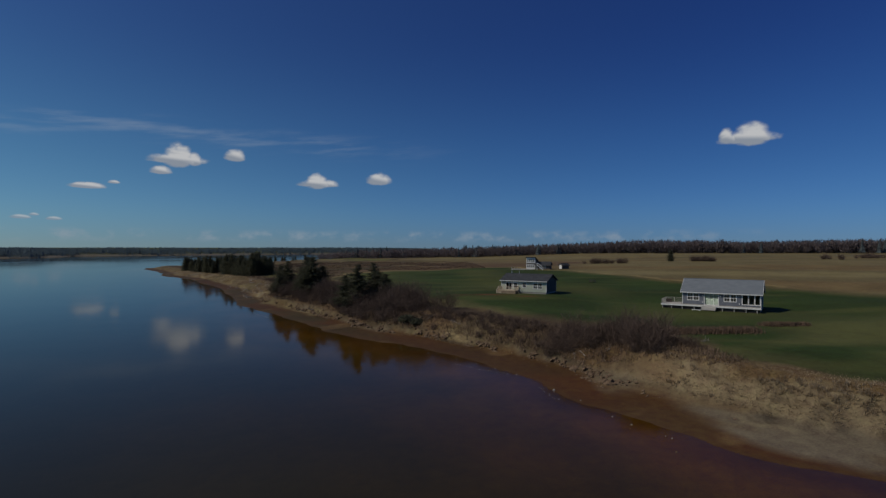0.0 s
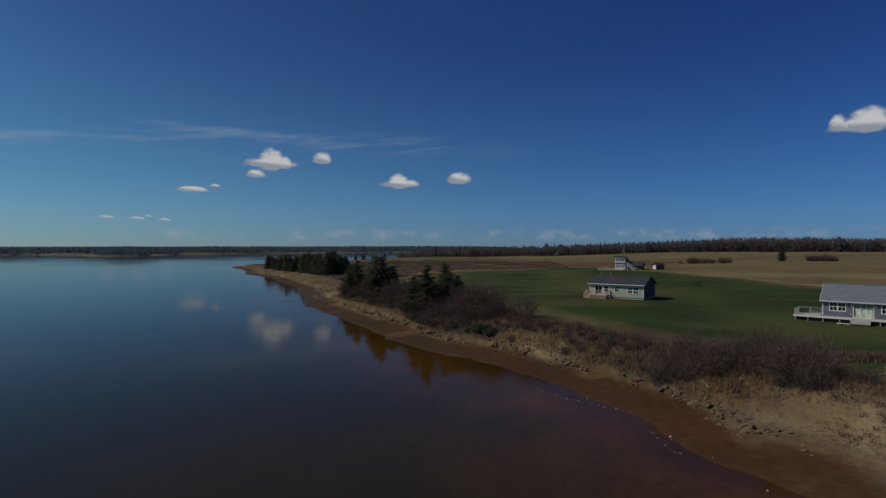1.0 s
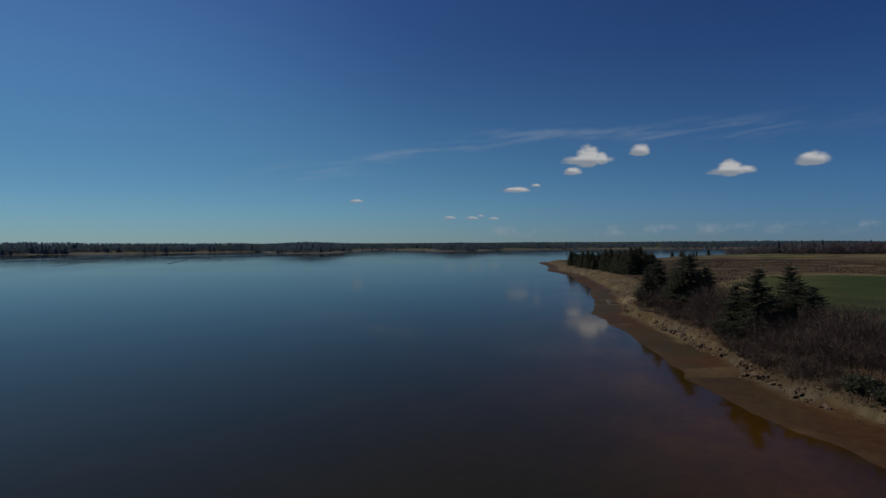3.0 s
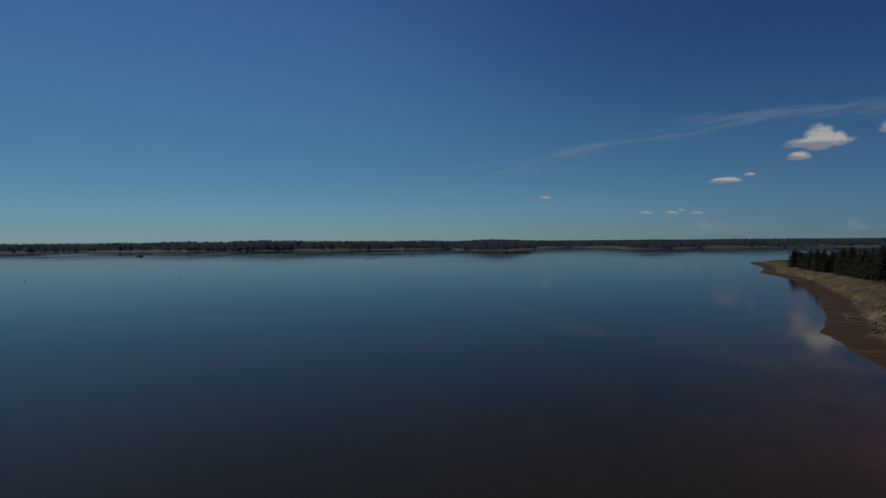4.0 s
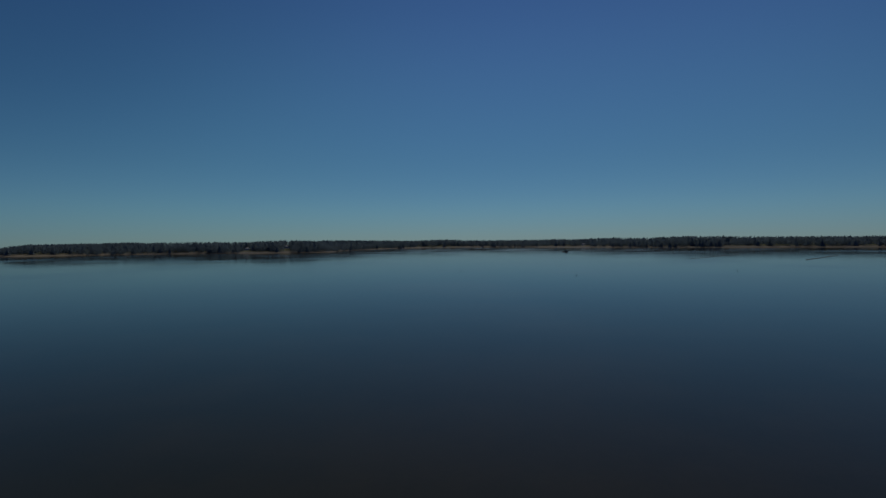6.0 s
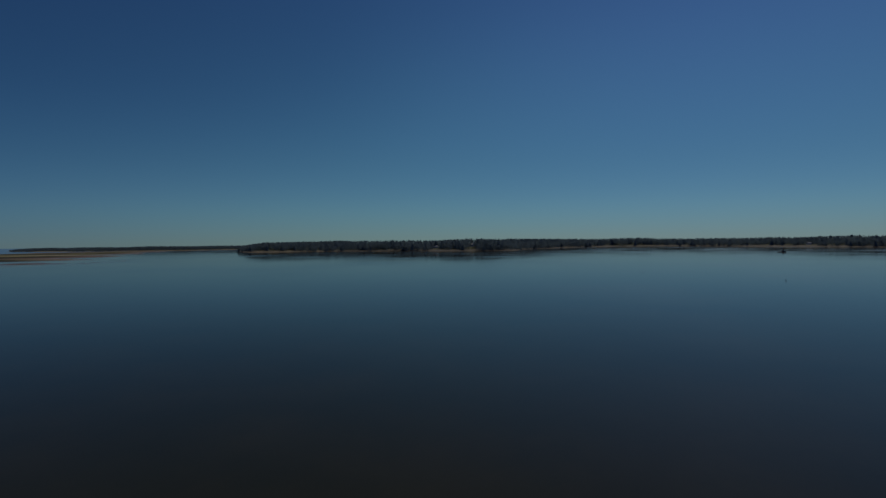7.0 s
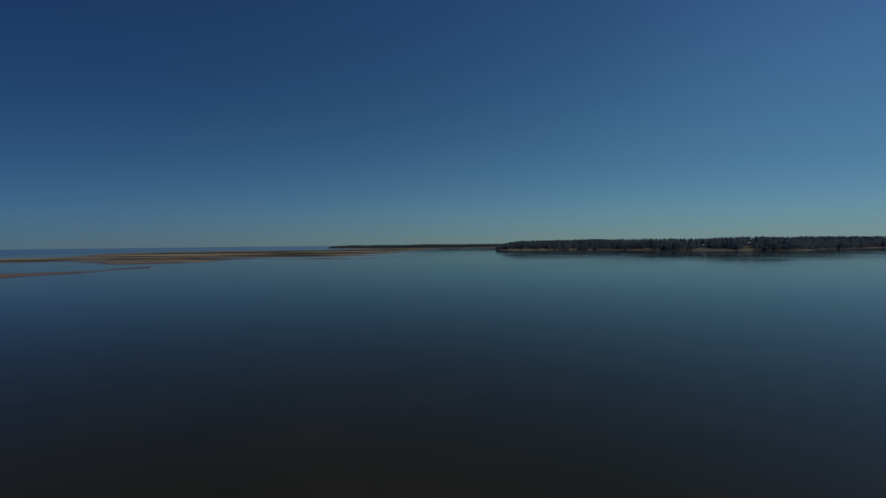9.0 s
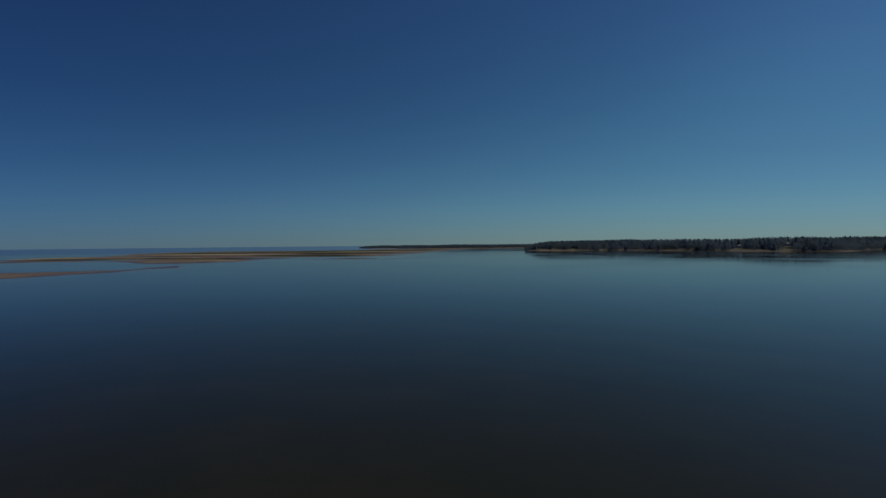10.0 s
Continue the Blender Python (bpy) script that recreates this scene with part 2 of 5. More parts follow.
let_light_through(M_STRAW, 0.45)
let_light_through(M_SPRUCE, 0.55)
# haze is put into these two base colours: conifers blued, hardwoods paled
M_WOODS_HAZED = plain("hazed_conifers", (0.075, 0.092, 0.098), (0.105, 0.124, 0.128), 0.05, 0.95, island=0.12, spec=0.1)
M_BARE_HAZED = plain("hazed_bare_woods", (0.128, 0.106, 0.105), (0.168, 0.140, 0.137), 0.05, 0.95, island=0.12, spec=0.1)
let_light_through(M_WOODS_HAZED, 0.4)
let_light_through(M_BARE_HAZED, 0.4)
# far shore woods: base colour lightened and blued to carry the distance haze
M_FAR_HAZED = plain("hazed_far_shore", (0.110, 0.150, 0.165), (0.140, 0.180, 0.195), 0.02, 0.95, island=0.04, spec=0.1)
let_light_through(M_FAR_HAZED, 0.4)
M_CLOD = plain("mud_clod", (0.078, 0.048, 0.029), (0.145, 0.096, 0.056), 2.0, 0.95, bump=0.5)
M_STONE = plain("pale_stone", (0.20, 0.185, 0.16), (0.36, 0.335, 0.30), 4.0, 0.9, bump=0.3)


# ---- the land ----
# waterline of the home shore at mid tide, from behind the camera to the tip of the point, then round behind
SHORE = np.array([
    (900, -260), (300, -90), (150, -25), (80, 8), (50, 22), (28, 34), (24, 36.5), (20, 41), (17, 45.5), (14, 51), (11.3, 55),
    (9.5, 61), (6, 67), (0, 75), (-8, 84), (-16, 90), (-23, 98), (-30.5, 109), (-36, 117), (-41.5, 124.5),
    (-44.5, 127.5), (-48, 131.5), (-52.5, 137.5), (-57, 143), (-58, 147), (-64, 159.3), (-72, 174.5), (-74.5, 179), (-82, 194), (-90.5, 208), (-94.5, 214), (-108.5, 233),
    (-113, 242), (-123.2, 258.5), (-128, 263), (-156, 291.5), (-165, 311), (-182, 338), (-214.5, 379.5), (-224, 402), (-215, 409), (-196, 420), (-180, 470), (-176, 560), (-160, 640), (-90, 700), (0, 900), (60, 1400), (400, 4900), (4900, 4900), (4900, -900)], float)
# the other side of the bay, from the far woods round to the wooded headland and its tip
FAR = np.array([
    (0, 1500), (-200, 1260), (-420, 1130), (-545, 1000), (-640, 960), (-590, 770), (-640, 745), (-760, 820), (-900, 830), (-760, 640),
    (-690, 545), (-740, 510), (-930, 560), (-1000, 420), (-1040, 330), (-1100, 200), (-1230, 60), (-1330, -80), (-1420, -230),
    (-1380, -350), (-1180, -395), (-930, -370), (-840, -345), (-800, -430), (-790, -560), (-735, -690), (-650, -800), (-690, -900), (-980, -1010),
    (-1050, -1240), (-780, -1290), (-640, -1560), (-590, -1850), (-900, -2500), (-4900, -4900), (-4900, 4900), (-100, 4900), (-60, 2400)], float)
# bars and flats of red sand across the mouth of the bay
BARS = [
    np.array([(170, -235), (120, -243), (70, -252), (26, -262), (-13, -295), (-38, -350), (-56, -412), (-48, -412), (-8, -342), (25, -336), (52, -336), (100, -322), (170, -312)], float),
    np.array([(-15, -470), (-47, -468), (-92, -487), (-148, -535), (-168, -470), (-183, -447), (-231, -450), (-290, -502), (-300, -560), (-300, -655),
              (-420, -780), (-560, -980), (-700, -1180), (-640, -1330), (-400, -1350), (-120, -1400), (40, -1250), (70, -1000), (95, -840), (190, -720),
              (330, -660), (330, -570), (130, -565), (40, -590)], float),
]


def signed(P, poly):
    """Distance of points from a polygon's outline: positive inside."""
    best = np.full(len(P), 1e18)
    inside = np.zeros(len(P), bool)
    a, b = poly, np.roll(poly, -1, axis=0)
    for (ax, ay), (bx, by) in zip(a, b):
        ex, ey = bx - ax, by - ay
        t = np.clip(((P[:, 0] - ax) * ex + (P[:, 1] - ay) * ey) / (ex * ex + ey * ey), 0, 1)
        best = np.minimum(best, (P[:, 0] - ax - t * ex) ** 2 + (P[:, 1] - ay - t * ey) ** 2)
        if ay != by:
            inside ^= ((ay > P[:, 1]) != (by > P[:, 1])) & (P[:, 0] < ax + (P[:, 1] - ay) * ex / ey)
    return np.where(inside, 1, -1) * np.sqrt(best)


_rng = np.random.RandomState(7)
_LAT = _rng.rand(256, 256)


def wobble(x, y, size):
    """Smooth value noise over the plan, about -0.5 to 0.5."""
    u, v = np.asarray(x, float) / size + 1000.3, np.asarray(y, float) / size + 1000.7
    i, j = np.floor(u).astype(int), np.floor(v).astype(int)
    fu, fv = u - i, v - j
    fu, fv = fu * fu * (3 - 2 * fu), fv * fv * (3 - 2 * fv)
    g = lambda p, q: _LAT[p % 256, q % 256]
    return (g(i, j) * (1 - fu) + g(i + 1, j) * fu) * (1 - fv) + (g(i, j + 1) * (1 - fu) + g(i + 1, j + 1) * fu) * fv - 0.5


PROFILE_D = [-400, -120, -60, -20, -6, 0, 3.5, 5.6, 6.4, 6.9, 7.5, 10, 14, 25, 45, 70, 110, 200, 350, 800, 3000]
PROFILE_Z = [-8, -4, -2.6, -1.1, -0.38, -0.05, 0.06, 0.20, 0.32, 0.5, 1.4, 2.6, 3.7, 4.1, 4.5, 4.8, 6.0, 7.4, 8.1, 9.2, 10]


# the flat is wider than the profile says, and widest before the grassy bank to the south
WARP_OLD, WARP_MID, WARP_SOUTH = [-1e4, 0, 5.0, 6.9, 14.0, 27, 1e4], [-1e4, 0, 7.4, 9.7, 16.2, 27, 1e4], [-1e4, 0, 6.0, 9.2, 15.6, 27, 1e4]
GRASSY_D, GRASSY_Z = [5.0, 6.2, 7.2, 9.0, 11.5, 14], [0.16, 0.36, 0.75, 1.7, 2.9, 3.7]


def grassy(y):
    """Share of the grassy southern bank, which has no scarp."""
    return np.clip((76 - np.asarray(y, float)) / 14, 0, 1)


def inland(x, y):
    P = np.stack([np.ravel(x), np.ravel(y)], 1).astype(float)
    d = signed(P, SHORE)
    near = np.clip(1 - np.abs(d) / 40, 0, 1)
    d = d + near * (wobble(P[:, 0], P[:, 1], 9) * 1.3 + wobble(P[:, 0], P[:, 1], 3.1) * 1.0
                    + np.clip((d - 7.0) / 2, 0, 1) * (wobble(P[:, 0], P[:, 1], 1.4) * 1.5 + wobble(P[:, 0], P[:, 1], 5.0) * 1.4))
    g = grassy(P[:, 1]) * np.clip((P[:, 1] - 30) / 16, 0, 1)
    return np.interp(d, WARP_MID, WARP_OLD) * (1 - g) + np.interp(d, WARP_SOUTH, WARP_OLD) * g


def heights(x, y, d=None):
    x, y = np.ravel(x).astype(float), np.ravel(y).astype(float)
    if d is None:
        d = inland(x, y)
    z = np.interp(d, PROFILE_D, PROFILE_Z)
    soft = grassy(y) * (d > 5.0) * (d < 14)
    z = z * (1 - soft) + np.interp(d, GRASSY_D, GRASSY_Z) * soft
    lower = np.maximum(np.clip((-25 - x) / 110, 0, 1), np.clip((190 - x) / 150, 0, 1) * np.clip((y - 250) / 170, 0, 1) * 0.75)
    z = np.where(z > 0.6, 0.6 + (z - 0.6) * (1 - 0.62 * lower), z)
    z += np.where(d > 5, 1, 0) * np.clip((d - 5) / 6, 0, 1) * (wobble(x, y, 14) * 0.5 + wobble(x, y, 2.3) * 0.22 * np.clip(1 - (d - 8) / 14, 0.1, 1))
    z += grassy(y) * np.clip((d - 7.2) / 1.5, 0, 1) * np.clip((15.5 - d) / 3, 0, 1) * (wobble(x, y, 1.3) * 0.5 + wobble(x, y, 0.75) * 0.3)
    z += 0.5 * np.exp(-((x - 25) ** 2 + (y - 128) ** 2) / 110.0) - 0.95 * np.exp(-((x - 55) ** 2 + (y - 102) ** 2) / 700.0)
    P = np.stack([x, y], 1)
    f = signed(P, FAR) + wobble(x, y, 60) * 30
    zf = np.interp(f, [-200, -20, 0, 14, 60, 300, 1500], [-6, -0.6, 0, 2.2, 6.3, 10.0, 13.0]) * np.where(f > 0, np.interp(y, [-1500, -1000], [0.5, 1.0]), 1.0)
    z = np.maximum(z, zf)
    for bar in BARS:
        s = signed(P, bar) + wobble(x, y, 45) * 16 + wobble(x, y, 17) * 6
        zb = np.interp(s, [-80, -8, 0, 14, 60, 150], [-3, -0.35, 0, 0.22, 0.8, 1.2])
        if len(bar) < 15:
            zb = np.minimum(zb, 0.3)
        zb = np.where(s > 6, zb + (wobble((0.87 * x - 0.5 * y) * 0.3, 0.5 * x + 0.87 * y, 80) * 2.4 + wobble((0.87 * x - 0.5 * y) * 0.3, 0.5 * x + 0.87 * y, 30) * 0.7) * (0.12 if len(bar) < 15 else 1.0), zb)
        z = np.maximum(z, zb)
    return z


def ground_z(x, y):
    return float(heights([x], [y])[0])


class Land:
    """Heights looked up on a ready grid, for planting."""
    X0, Y0, STEP, NX, NY = -260.0, 0.0, 1.0, 500, 560
    grid = heights(*[g.ravel() for g in np.meshgrid(-260.0 + np.arange(500) * 1.0, np.arange(560) * 1.0)]).reshape(560, 500)

    @staticmethod
    def z(x, y):
        u, v = (x + 260.0), y * 1.0
        i, j = int(u), int(v)
        if 0 <= i < 499 and 0 <= j < 559:
            g, a, b = Land.grid, u - i, v - j
            return float((g[j, i] * (1 - a) + g[j, i + 1] * a) * (1 - b) + (g[j + 1, i] * (1 - a) + g[j + 1, i + 1] * a) * b)
        return ground_z(x, y)


LAWN = np.array([(60, 10), (40, 42), (34, 50), (30, 57), (27, 66), (22, 75), (16, 82.5), (11.5, 87), (7.5, 93.5), (3.5, 100), (-2.5, 110), (-14, 136), (-30, 165), (-40, 200), (-38, 232),
                 (31, 250), (42, 225), (52, 196), (70, 160), (96, 116), (140, 70), (200, 20)], float)
PATCH = (1.2, 87.7)      # a mound of bleached grass on the bank
REDBAND = np.array([(-60, 250), (-55, 405), (-20, 418), (110, 402), (95, 330), (75, 285), (45, 262), (-16, 240)], float)
OLIVEBAND = np.array([(105, 372), (105, 398), (300, 470), (480, 520), (480, 490), (300, 432)], float)


def land_colour(x, y, z, d):
    """Base colours of mud, beach, dry bank, lawn, field, marsh and far shore."""
    n = len(x)
    P = np.stack([x, y], 1)
    col = np.tile(np.array([0.135, 0.106, 0.062]), (n, 1))

    def lay(c, w):
        col[:] = col * (1 - w[:, None]) + np.array(c) * w[:, None]

    step = lambda v, lo, hi: np.clip((v - lo) / (hi - lo), 0, 1)
    # stripes and patches of the dry field
    lay((0.170, 0.138, 0.080), step(wobble(x * 0.35 + y * 0.9, y * 0.2, 30), -0.1, 0.3))
    lay((0.15, 0.10, 0.055), step(wobble(x * 0.5 + y, y * 0.1 - x * 0.1, 18), 0.12, 0.3) * 0.7)
    lay((0.080, 0.052, 0.034), step(-x - 10 + wobble(x, y, 40) * 40, 0, 40) * 0.92)
    lay((0.100, 0.060, 0.044), step(signed(P, REDBAND) + wobble(x, y, 40) * 34 + wobble(x, y, 12) * 12, -6, 12) * np.clip(0.95 - 1.3 * np.clip(wobble(x * 0.25, y * 1.5, 16), 0, 1), 0, 1))
    lay((0.095, 0.078, 0.046), step(signed(P, OLIVEBAND) + wobble(x, y, 20) * 10, -5, 6) * 0.7)
    lay((0.21, 0.175, 0.11), step(wobble(x * 0.12 + 20, y + x * 0.15, 13), 0.16, 0.3) * step(y, 235, 300) * 0.55)
    marsh = step(-x + wobble(x, y, 30) * 30, 5, 45)
    lay((0.13, 0.098, 0.055), marsh * step(wobble(x * 0.6 + 300, y, 34), 0.14, 0.3) * 0.5)
    lay((0.055, 0.042, 0.026), marsh * step(wobble(x + 500, y * 0.8, 24), 0.12, 0.26) * 0.85)
    lay((0.13, 0.135, 0.05), marsh * step(wobble(x, y, 55), 0.08, 0.24) * 0.8)
    lay((0.06, 0.04, 0.028), marsh * step(wobble(x + 90, y + 70, 9), 0.2, 0.34) * 0.7)
    g = signed(P, LAWN) + wobble(x, y, 25) * 12 + wobble(x, y, 8) * 5 + wobble(x, y, 2.5) * 2
    lay((0.030, 0.048, 0.013), step(g, -4, 6))
    lay((0.026, 0.038, 0.013), step(g, -4, 6) * step(wobble(x * 0.7 + 60, y * 1.4, 15), 0.0, 0.35) * 0.8)
    lay((0.085, 0.085, 0.032), step(g, -2, 5) * np.clip(step(wobble(x, y, 22), 0.05, 0.4) + 0.7 * step(-x, 0, 25), 0, 1) * 0.55)
    lay((0.075, 0.078, 0.03), step(g, -2, 5) * step(wobble(x * 0.25 + y, (y - x) * 0.2, 4), 0.1, 0.35) * 0.5)
    lay((0.115, 0.050, 0.028), np.maximum(np.exp(-((x - 9) ** 2 / 40.0 + (y - 124.6 + 0.23 * (x - 9)) ** 2 / 2.2)), np.exp(-((x - 18.5) ** 2 / 16.0 + (y - 120) ** 2 / 1.6))) * step(wobble(x, y, 4), -0.4, 0.15) * 0.9)
    # worn strip of pale grass before the hedge, and the mown path along the field
    lay((0.15, 0.130, 0.062), step(g, -1, 3) * step(wobble(x * 0.4 - y, (x + y) * 0.3, 9), 0.0, 0.3) * step(75 - y + x * 0.3, 0, 15) * 0.4)
    lay((0.26, 0.20, 0.11), np.clip(1 - np.abs(g + 3.5) / 2.2, 0, 1) * 0.8 * step(y, 125, 145))
    # bank, beach and mud: a grassy bank to the south, brush in the middle, a wide pale beach towards the point
    south, north = step(-y, -66, -57), step(y, 112, 124)
    mid = (1 - south) * (1 - north)
    blot = wobble(x, y, 7) * 6
    top = 15.5 + 5.5 * mid + 8 * north
    bank = step(d, 5.0, 7.0) * (1 - step(d + blot, top - 2, top + 2))
    lay((0.066, 0.046, 0.033), bank)
    lay((0.190, 0.145, 0.108), bank * np.maximum(south, np.exp(-((x - PATCH[0]) ** 2 + (y - PATCH[1]) ** 2) / 30.0)))
    lay((0.27, 0.21, 0.13), np.exp(-((x - PATCH[0]) ** 2 + (y - PATCH[1]) ** 2) / 11.0) * (0.65 + 0.7 * wobble(x, y, 1.2)))
    lay((0.12, 0.07, 0.042), bank * step(wobble(x, y, 5), 0.1, 0.34) * 0.6)
    lay((0.13, 0.08, 0.045), bank * step(d + wobble(x, y, 3) * 3, 11.6, 13.6) * south * 0.85)
    beach = 6.8 + 1.3 * grassy(y) + 1.2 * north + 7.0 * step(y, 158, 185) + blot * 0.25
    shore = 1 - step(d, beach - 0.8, beach + 0.8)
    lay((0.135, 0.107, 0.092), shore)
    # lines of wrack and of pale shell along the southern beach
    wave = wobble(x, y, 8) * 0.9 + wobble(x, y, 2.2) * 0.35
    for at, wide, tone, share in ((7.4, 0.5, (0.055, 0.044, 0.040), 0.95), (6.75, 0.3, (0.070, 0.052, 0.042), 0.85), (6.2, 0.4, (0.19, 0.15, 0.11), 0.6), (7.95, 0.35, (0.21, 0.18, 0.14), 0.6)):
        lay(tone, shore * grassy(y) * np.clip(1 - np.abs(d + wave * 0.6 - at) / wide, 0, 1) * step(wobble(x, y, 5), -0.3, 0.1) * share)
    lay((0.150, 0.112, 0.076), shore * north * step(wobble(x, y, 4), -0.1, 0.25))
    over, down = 0.86 * x + 0.5 * y, 0.86 * y - 0.5 * x
    lay((0.225, 0.175, 0.115), shore * (1 - grassy(y)) * step(wobble(down * 0.22, over, 1.7), 0.08, 0.26) * 0.75)
    lay((0.070, 0.050, 0.032), shore * (1 - grassy(y)) * step(wobble(down * 0.3 + 40, over + 9, 1.3), 0.16, 0.3) * 0.8)
    lay((0.11, 0.085, 0.048), shore * north * step(wobble(x, y + 30, 13), -0.15, 0.2) * 0.75)
    lay((0.085, 0.055, 0.034), shore * north * step(wobble(x + 40, y, 1.7), 0.12, 0.3) * 0.8)
    lay((0.11, 0.07, 0.042), shore * step(wobble(x + y, (x - y) * 0.4, 3), 0.0, 0.3) * 0.7)
    edge = np.where(y < 72, np.interp(y, [36, 40, 45, 52, 72], [2.6, 3.7, 4.8, 6.0, 6.2]), 6.2 - 0.8 * north) + wobble(x, y, 6) * 1.4
    mud = 1 - step(d, edge - 0.6, edge + 0.6)
    lay((0.067, 0.027, 0.0105), mud)
    lay((0.060, 0.036, 0.017), mud * step(wobble(x, y, 11), 0.1, 0.35) * step(d, -1.0, 1.0) * 0.6)
    lay((0.060, 0.027, 0.0105), mud * (1 - grassy(y)) * step(d, -0.5, 1.0) * (0.6 + 0.4 * step(wobble(x, y, 5), -0.2, 0.3)))
    lay((0.044, 0.034, 0.0155), mud * step(y, 72, 112) * step(wobble(x, y, 9) + 0.5 * wobble(x, y, 3), -0.1, 0.22) * 0.75)
    lay((0.13, 0.078, 0.042), mud * step(wobble((x + y) * 0.5, (x - y) * 1.2, 5), 0.25, 0.36) * step(d, 0.5, 2.0) * 0.7)
    lay((0.125, 0.064, 0.030), 1 - step(d, -2.5, 1.5))
    lay((0.075, 0.042, 0.02), np.exp(-((d - 1.6) / 0.9) ** 2) * 0.45)
    lay((0.105, 0.068, 0.032), (1 - step(d, -9, -3)) * step(wobble(x, y, 9), -0.2, 0.4) * 0.7)
    f = signed(P, FAR) + wobble(x, y, 60) * 30
    far = step(f, -25, 0)
    lay((0.125, 0.115, 0.125), far)
    lay((0.22, 0.185, 0.165), far * step(-y, 500, 900))
    lay((0.06, 0.065, 0.028), step(f, 12, 30))
    for bar in BARS:
        s = signed(P, bar)
        on = step(s, -30, 0)
        # lines of wet flat, dry sand and marram drawn out along the bars
        u, v = 0.87 * x - 0.5 * y, 0.5 * x + 0.87 * y
        lay((0.215, 0.170, 0.160), on)
        lay((0.165, 0.105, 0.112), on * step(wobble(u * 0.2 + 70, v, 42), -0.1, 0.12) * 0.9)
        lay((0.34, 0.29, 0.24), on * step(wobble(u * 0.2, v + 90, 36), 0.10, 0.24) * 0.85)
        lay((0.115, 0.085, 0.105), on * (1 - step(z, 0.12, 0.4)) * 0.85)
        dune = on * step(s, 25, 70)
        lay((0.13, 0.125, 0.060), dune * step(wobble(u * 0.22, v, 48) + z * 0.06, 0.02, 0.14) * 0.85)
        lay((0.038, 0.036, 0.026), dune * step(wobble(u * 0.3 + 40, v + 17, 34) + z * 0.06, 0.06, 0.15) * 0.95)
    col[:, 2] *= 0.76
    return np.clip(col, 0.004, 0.8)


HUB = (0.0, 20.0)


def polar(name, angles, radii):
    """A closed disc of quads about the hub: finer where the angles are closer."""
    a, r = np.meshgrid(np.asarray(angles), np.asarray(radii))
    x, y = HUB[0] - np.sin(a).ravel() * r.ravel(), HUB[1] + np.cos(a).ravel() * r.ravel()
    na, nr = len(angles), len(radii)
    i, j = np.meshgrid(np.arange(na), np.arange(nr - 1))
    k = (i + 1) % na
    quads = np.stack([j * na + i, (j + 1) * na + i, (j + 1) * na + k, j * na + k], -1).reshape(-1, 4)
    return x, y, quads, na


def sheet(name, x, y, z, quads, na, material):
    me = bpy.data.meshes.new(name)
    co = np.stack([x, y, z], 1).astype(np.float32)
    me.vertices.add(len(co))
    me.vertices.foreach_set("co", co.ravel())
    faces = quads.astype(np.int32)
    me.loops.add(faces.size)
    me.loops.foreach_set("vertex_index", faces.ravel())
    me.polygons.add(len(faces))
    me.polygons.foreach_set("loop_start", np.arange(0, faces.size, 4, dtype=np.int32))
    me.polygons.foreach_set("use_smooth", np.ones(len(faces), bool))
    me.materials.append(material)
    me.update(calc_edges=True)
    return me


def make_ground():
    fine = np.radians(np.arange(-68, 62, 0.19))
    coarse = np.radians(np.concatenate([np.arange(62, 140, 0.7), np.arange(140, 200, 0.4), np.arange(200, 292, 1.2)]))
    x, y, quads, na = polar("ground", np.concatenate([fine, coarse]),
                            np.concatenate([[0.02, 10, 16], np.geomspace(20, 250, 330), np.geomspace(253, 4890, 170)]))
    d = inland(x, y)
    z = heights(x, y, d)
    me = sheet("ground", x, y, z, quads, na, M_GROUND)
    col = np.ones((len(x), 4), np.float32)
    col[:, :3] = land_colour(x, y, z, d)
    me.attributes.new("land", "FLOAT_COLOR", "POINT").data.foreach_set("color", col.ravel())
    wet = 0.3 * np.clip(1 - (d - 4.6) / 2.2, 0, 1) * np.clip((d + 60) / 20, 0, 1)
    P = np.stack([x, y], 1)
    for bar in BARS:
        wet = np.maximum(wet, np.clip(signed(P, bar) / 20 + 1, 0, 1) * np.clip(1 - (z - 0.1) / 0.35, 0, 1))
    wet = wet.astype(np.float32)
    me.attributes.new("wet", "FLOAT", "POINT").data.foreach_set("value", wet)
    tagged(new("ground", me), "red mud shore, dry grassy bank, green lawn and brown fields", "ground", kind="structure")


def make_water():
    angles = np.radians(np.concatenate([np.arange(-70, 62, 0.4), np.arange(62, 290, 1.0)]))
    x, y, quads, na = polar("water", angles, np.concatenate([[0.02, 8], np.geomspace(14, 4895, 260)]))
    me = sheet("water", x, y, np.zeros(len(x)), quads, na, M_WATER)
    depth = np.maximum(-heights(x, y), 0).astype(np.float32)
    me.attributes.new("depth", "FLOAT", "POINT").data.foreach_set("value", depth)
    tagged(new("water", me), "calm dark bay water, reddish over shallow mud", "water", kind="structure")


make_ground()
make_water()


# ---- building blocks ----
def mesh_from(name, verts, faces, mats, index=None, smooth=False):
    me = bpy.data.meshes.new(name)
    me.from_pydata([tuple(v) for v in verts], [], faces)
    for m in mats:
        me.materials.append(m)
    if index is not None:
        me.polygons.foreach_set("material_index", np.asarray(index, np.int32))
    if smooth:
        me.polygons.foreach_set("use_smooth", np.ones(len(me.polygons), bool))
    me.update()
    return me


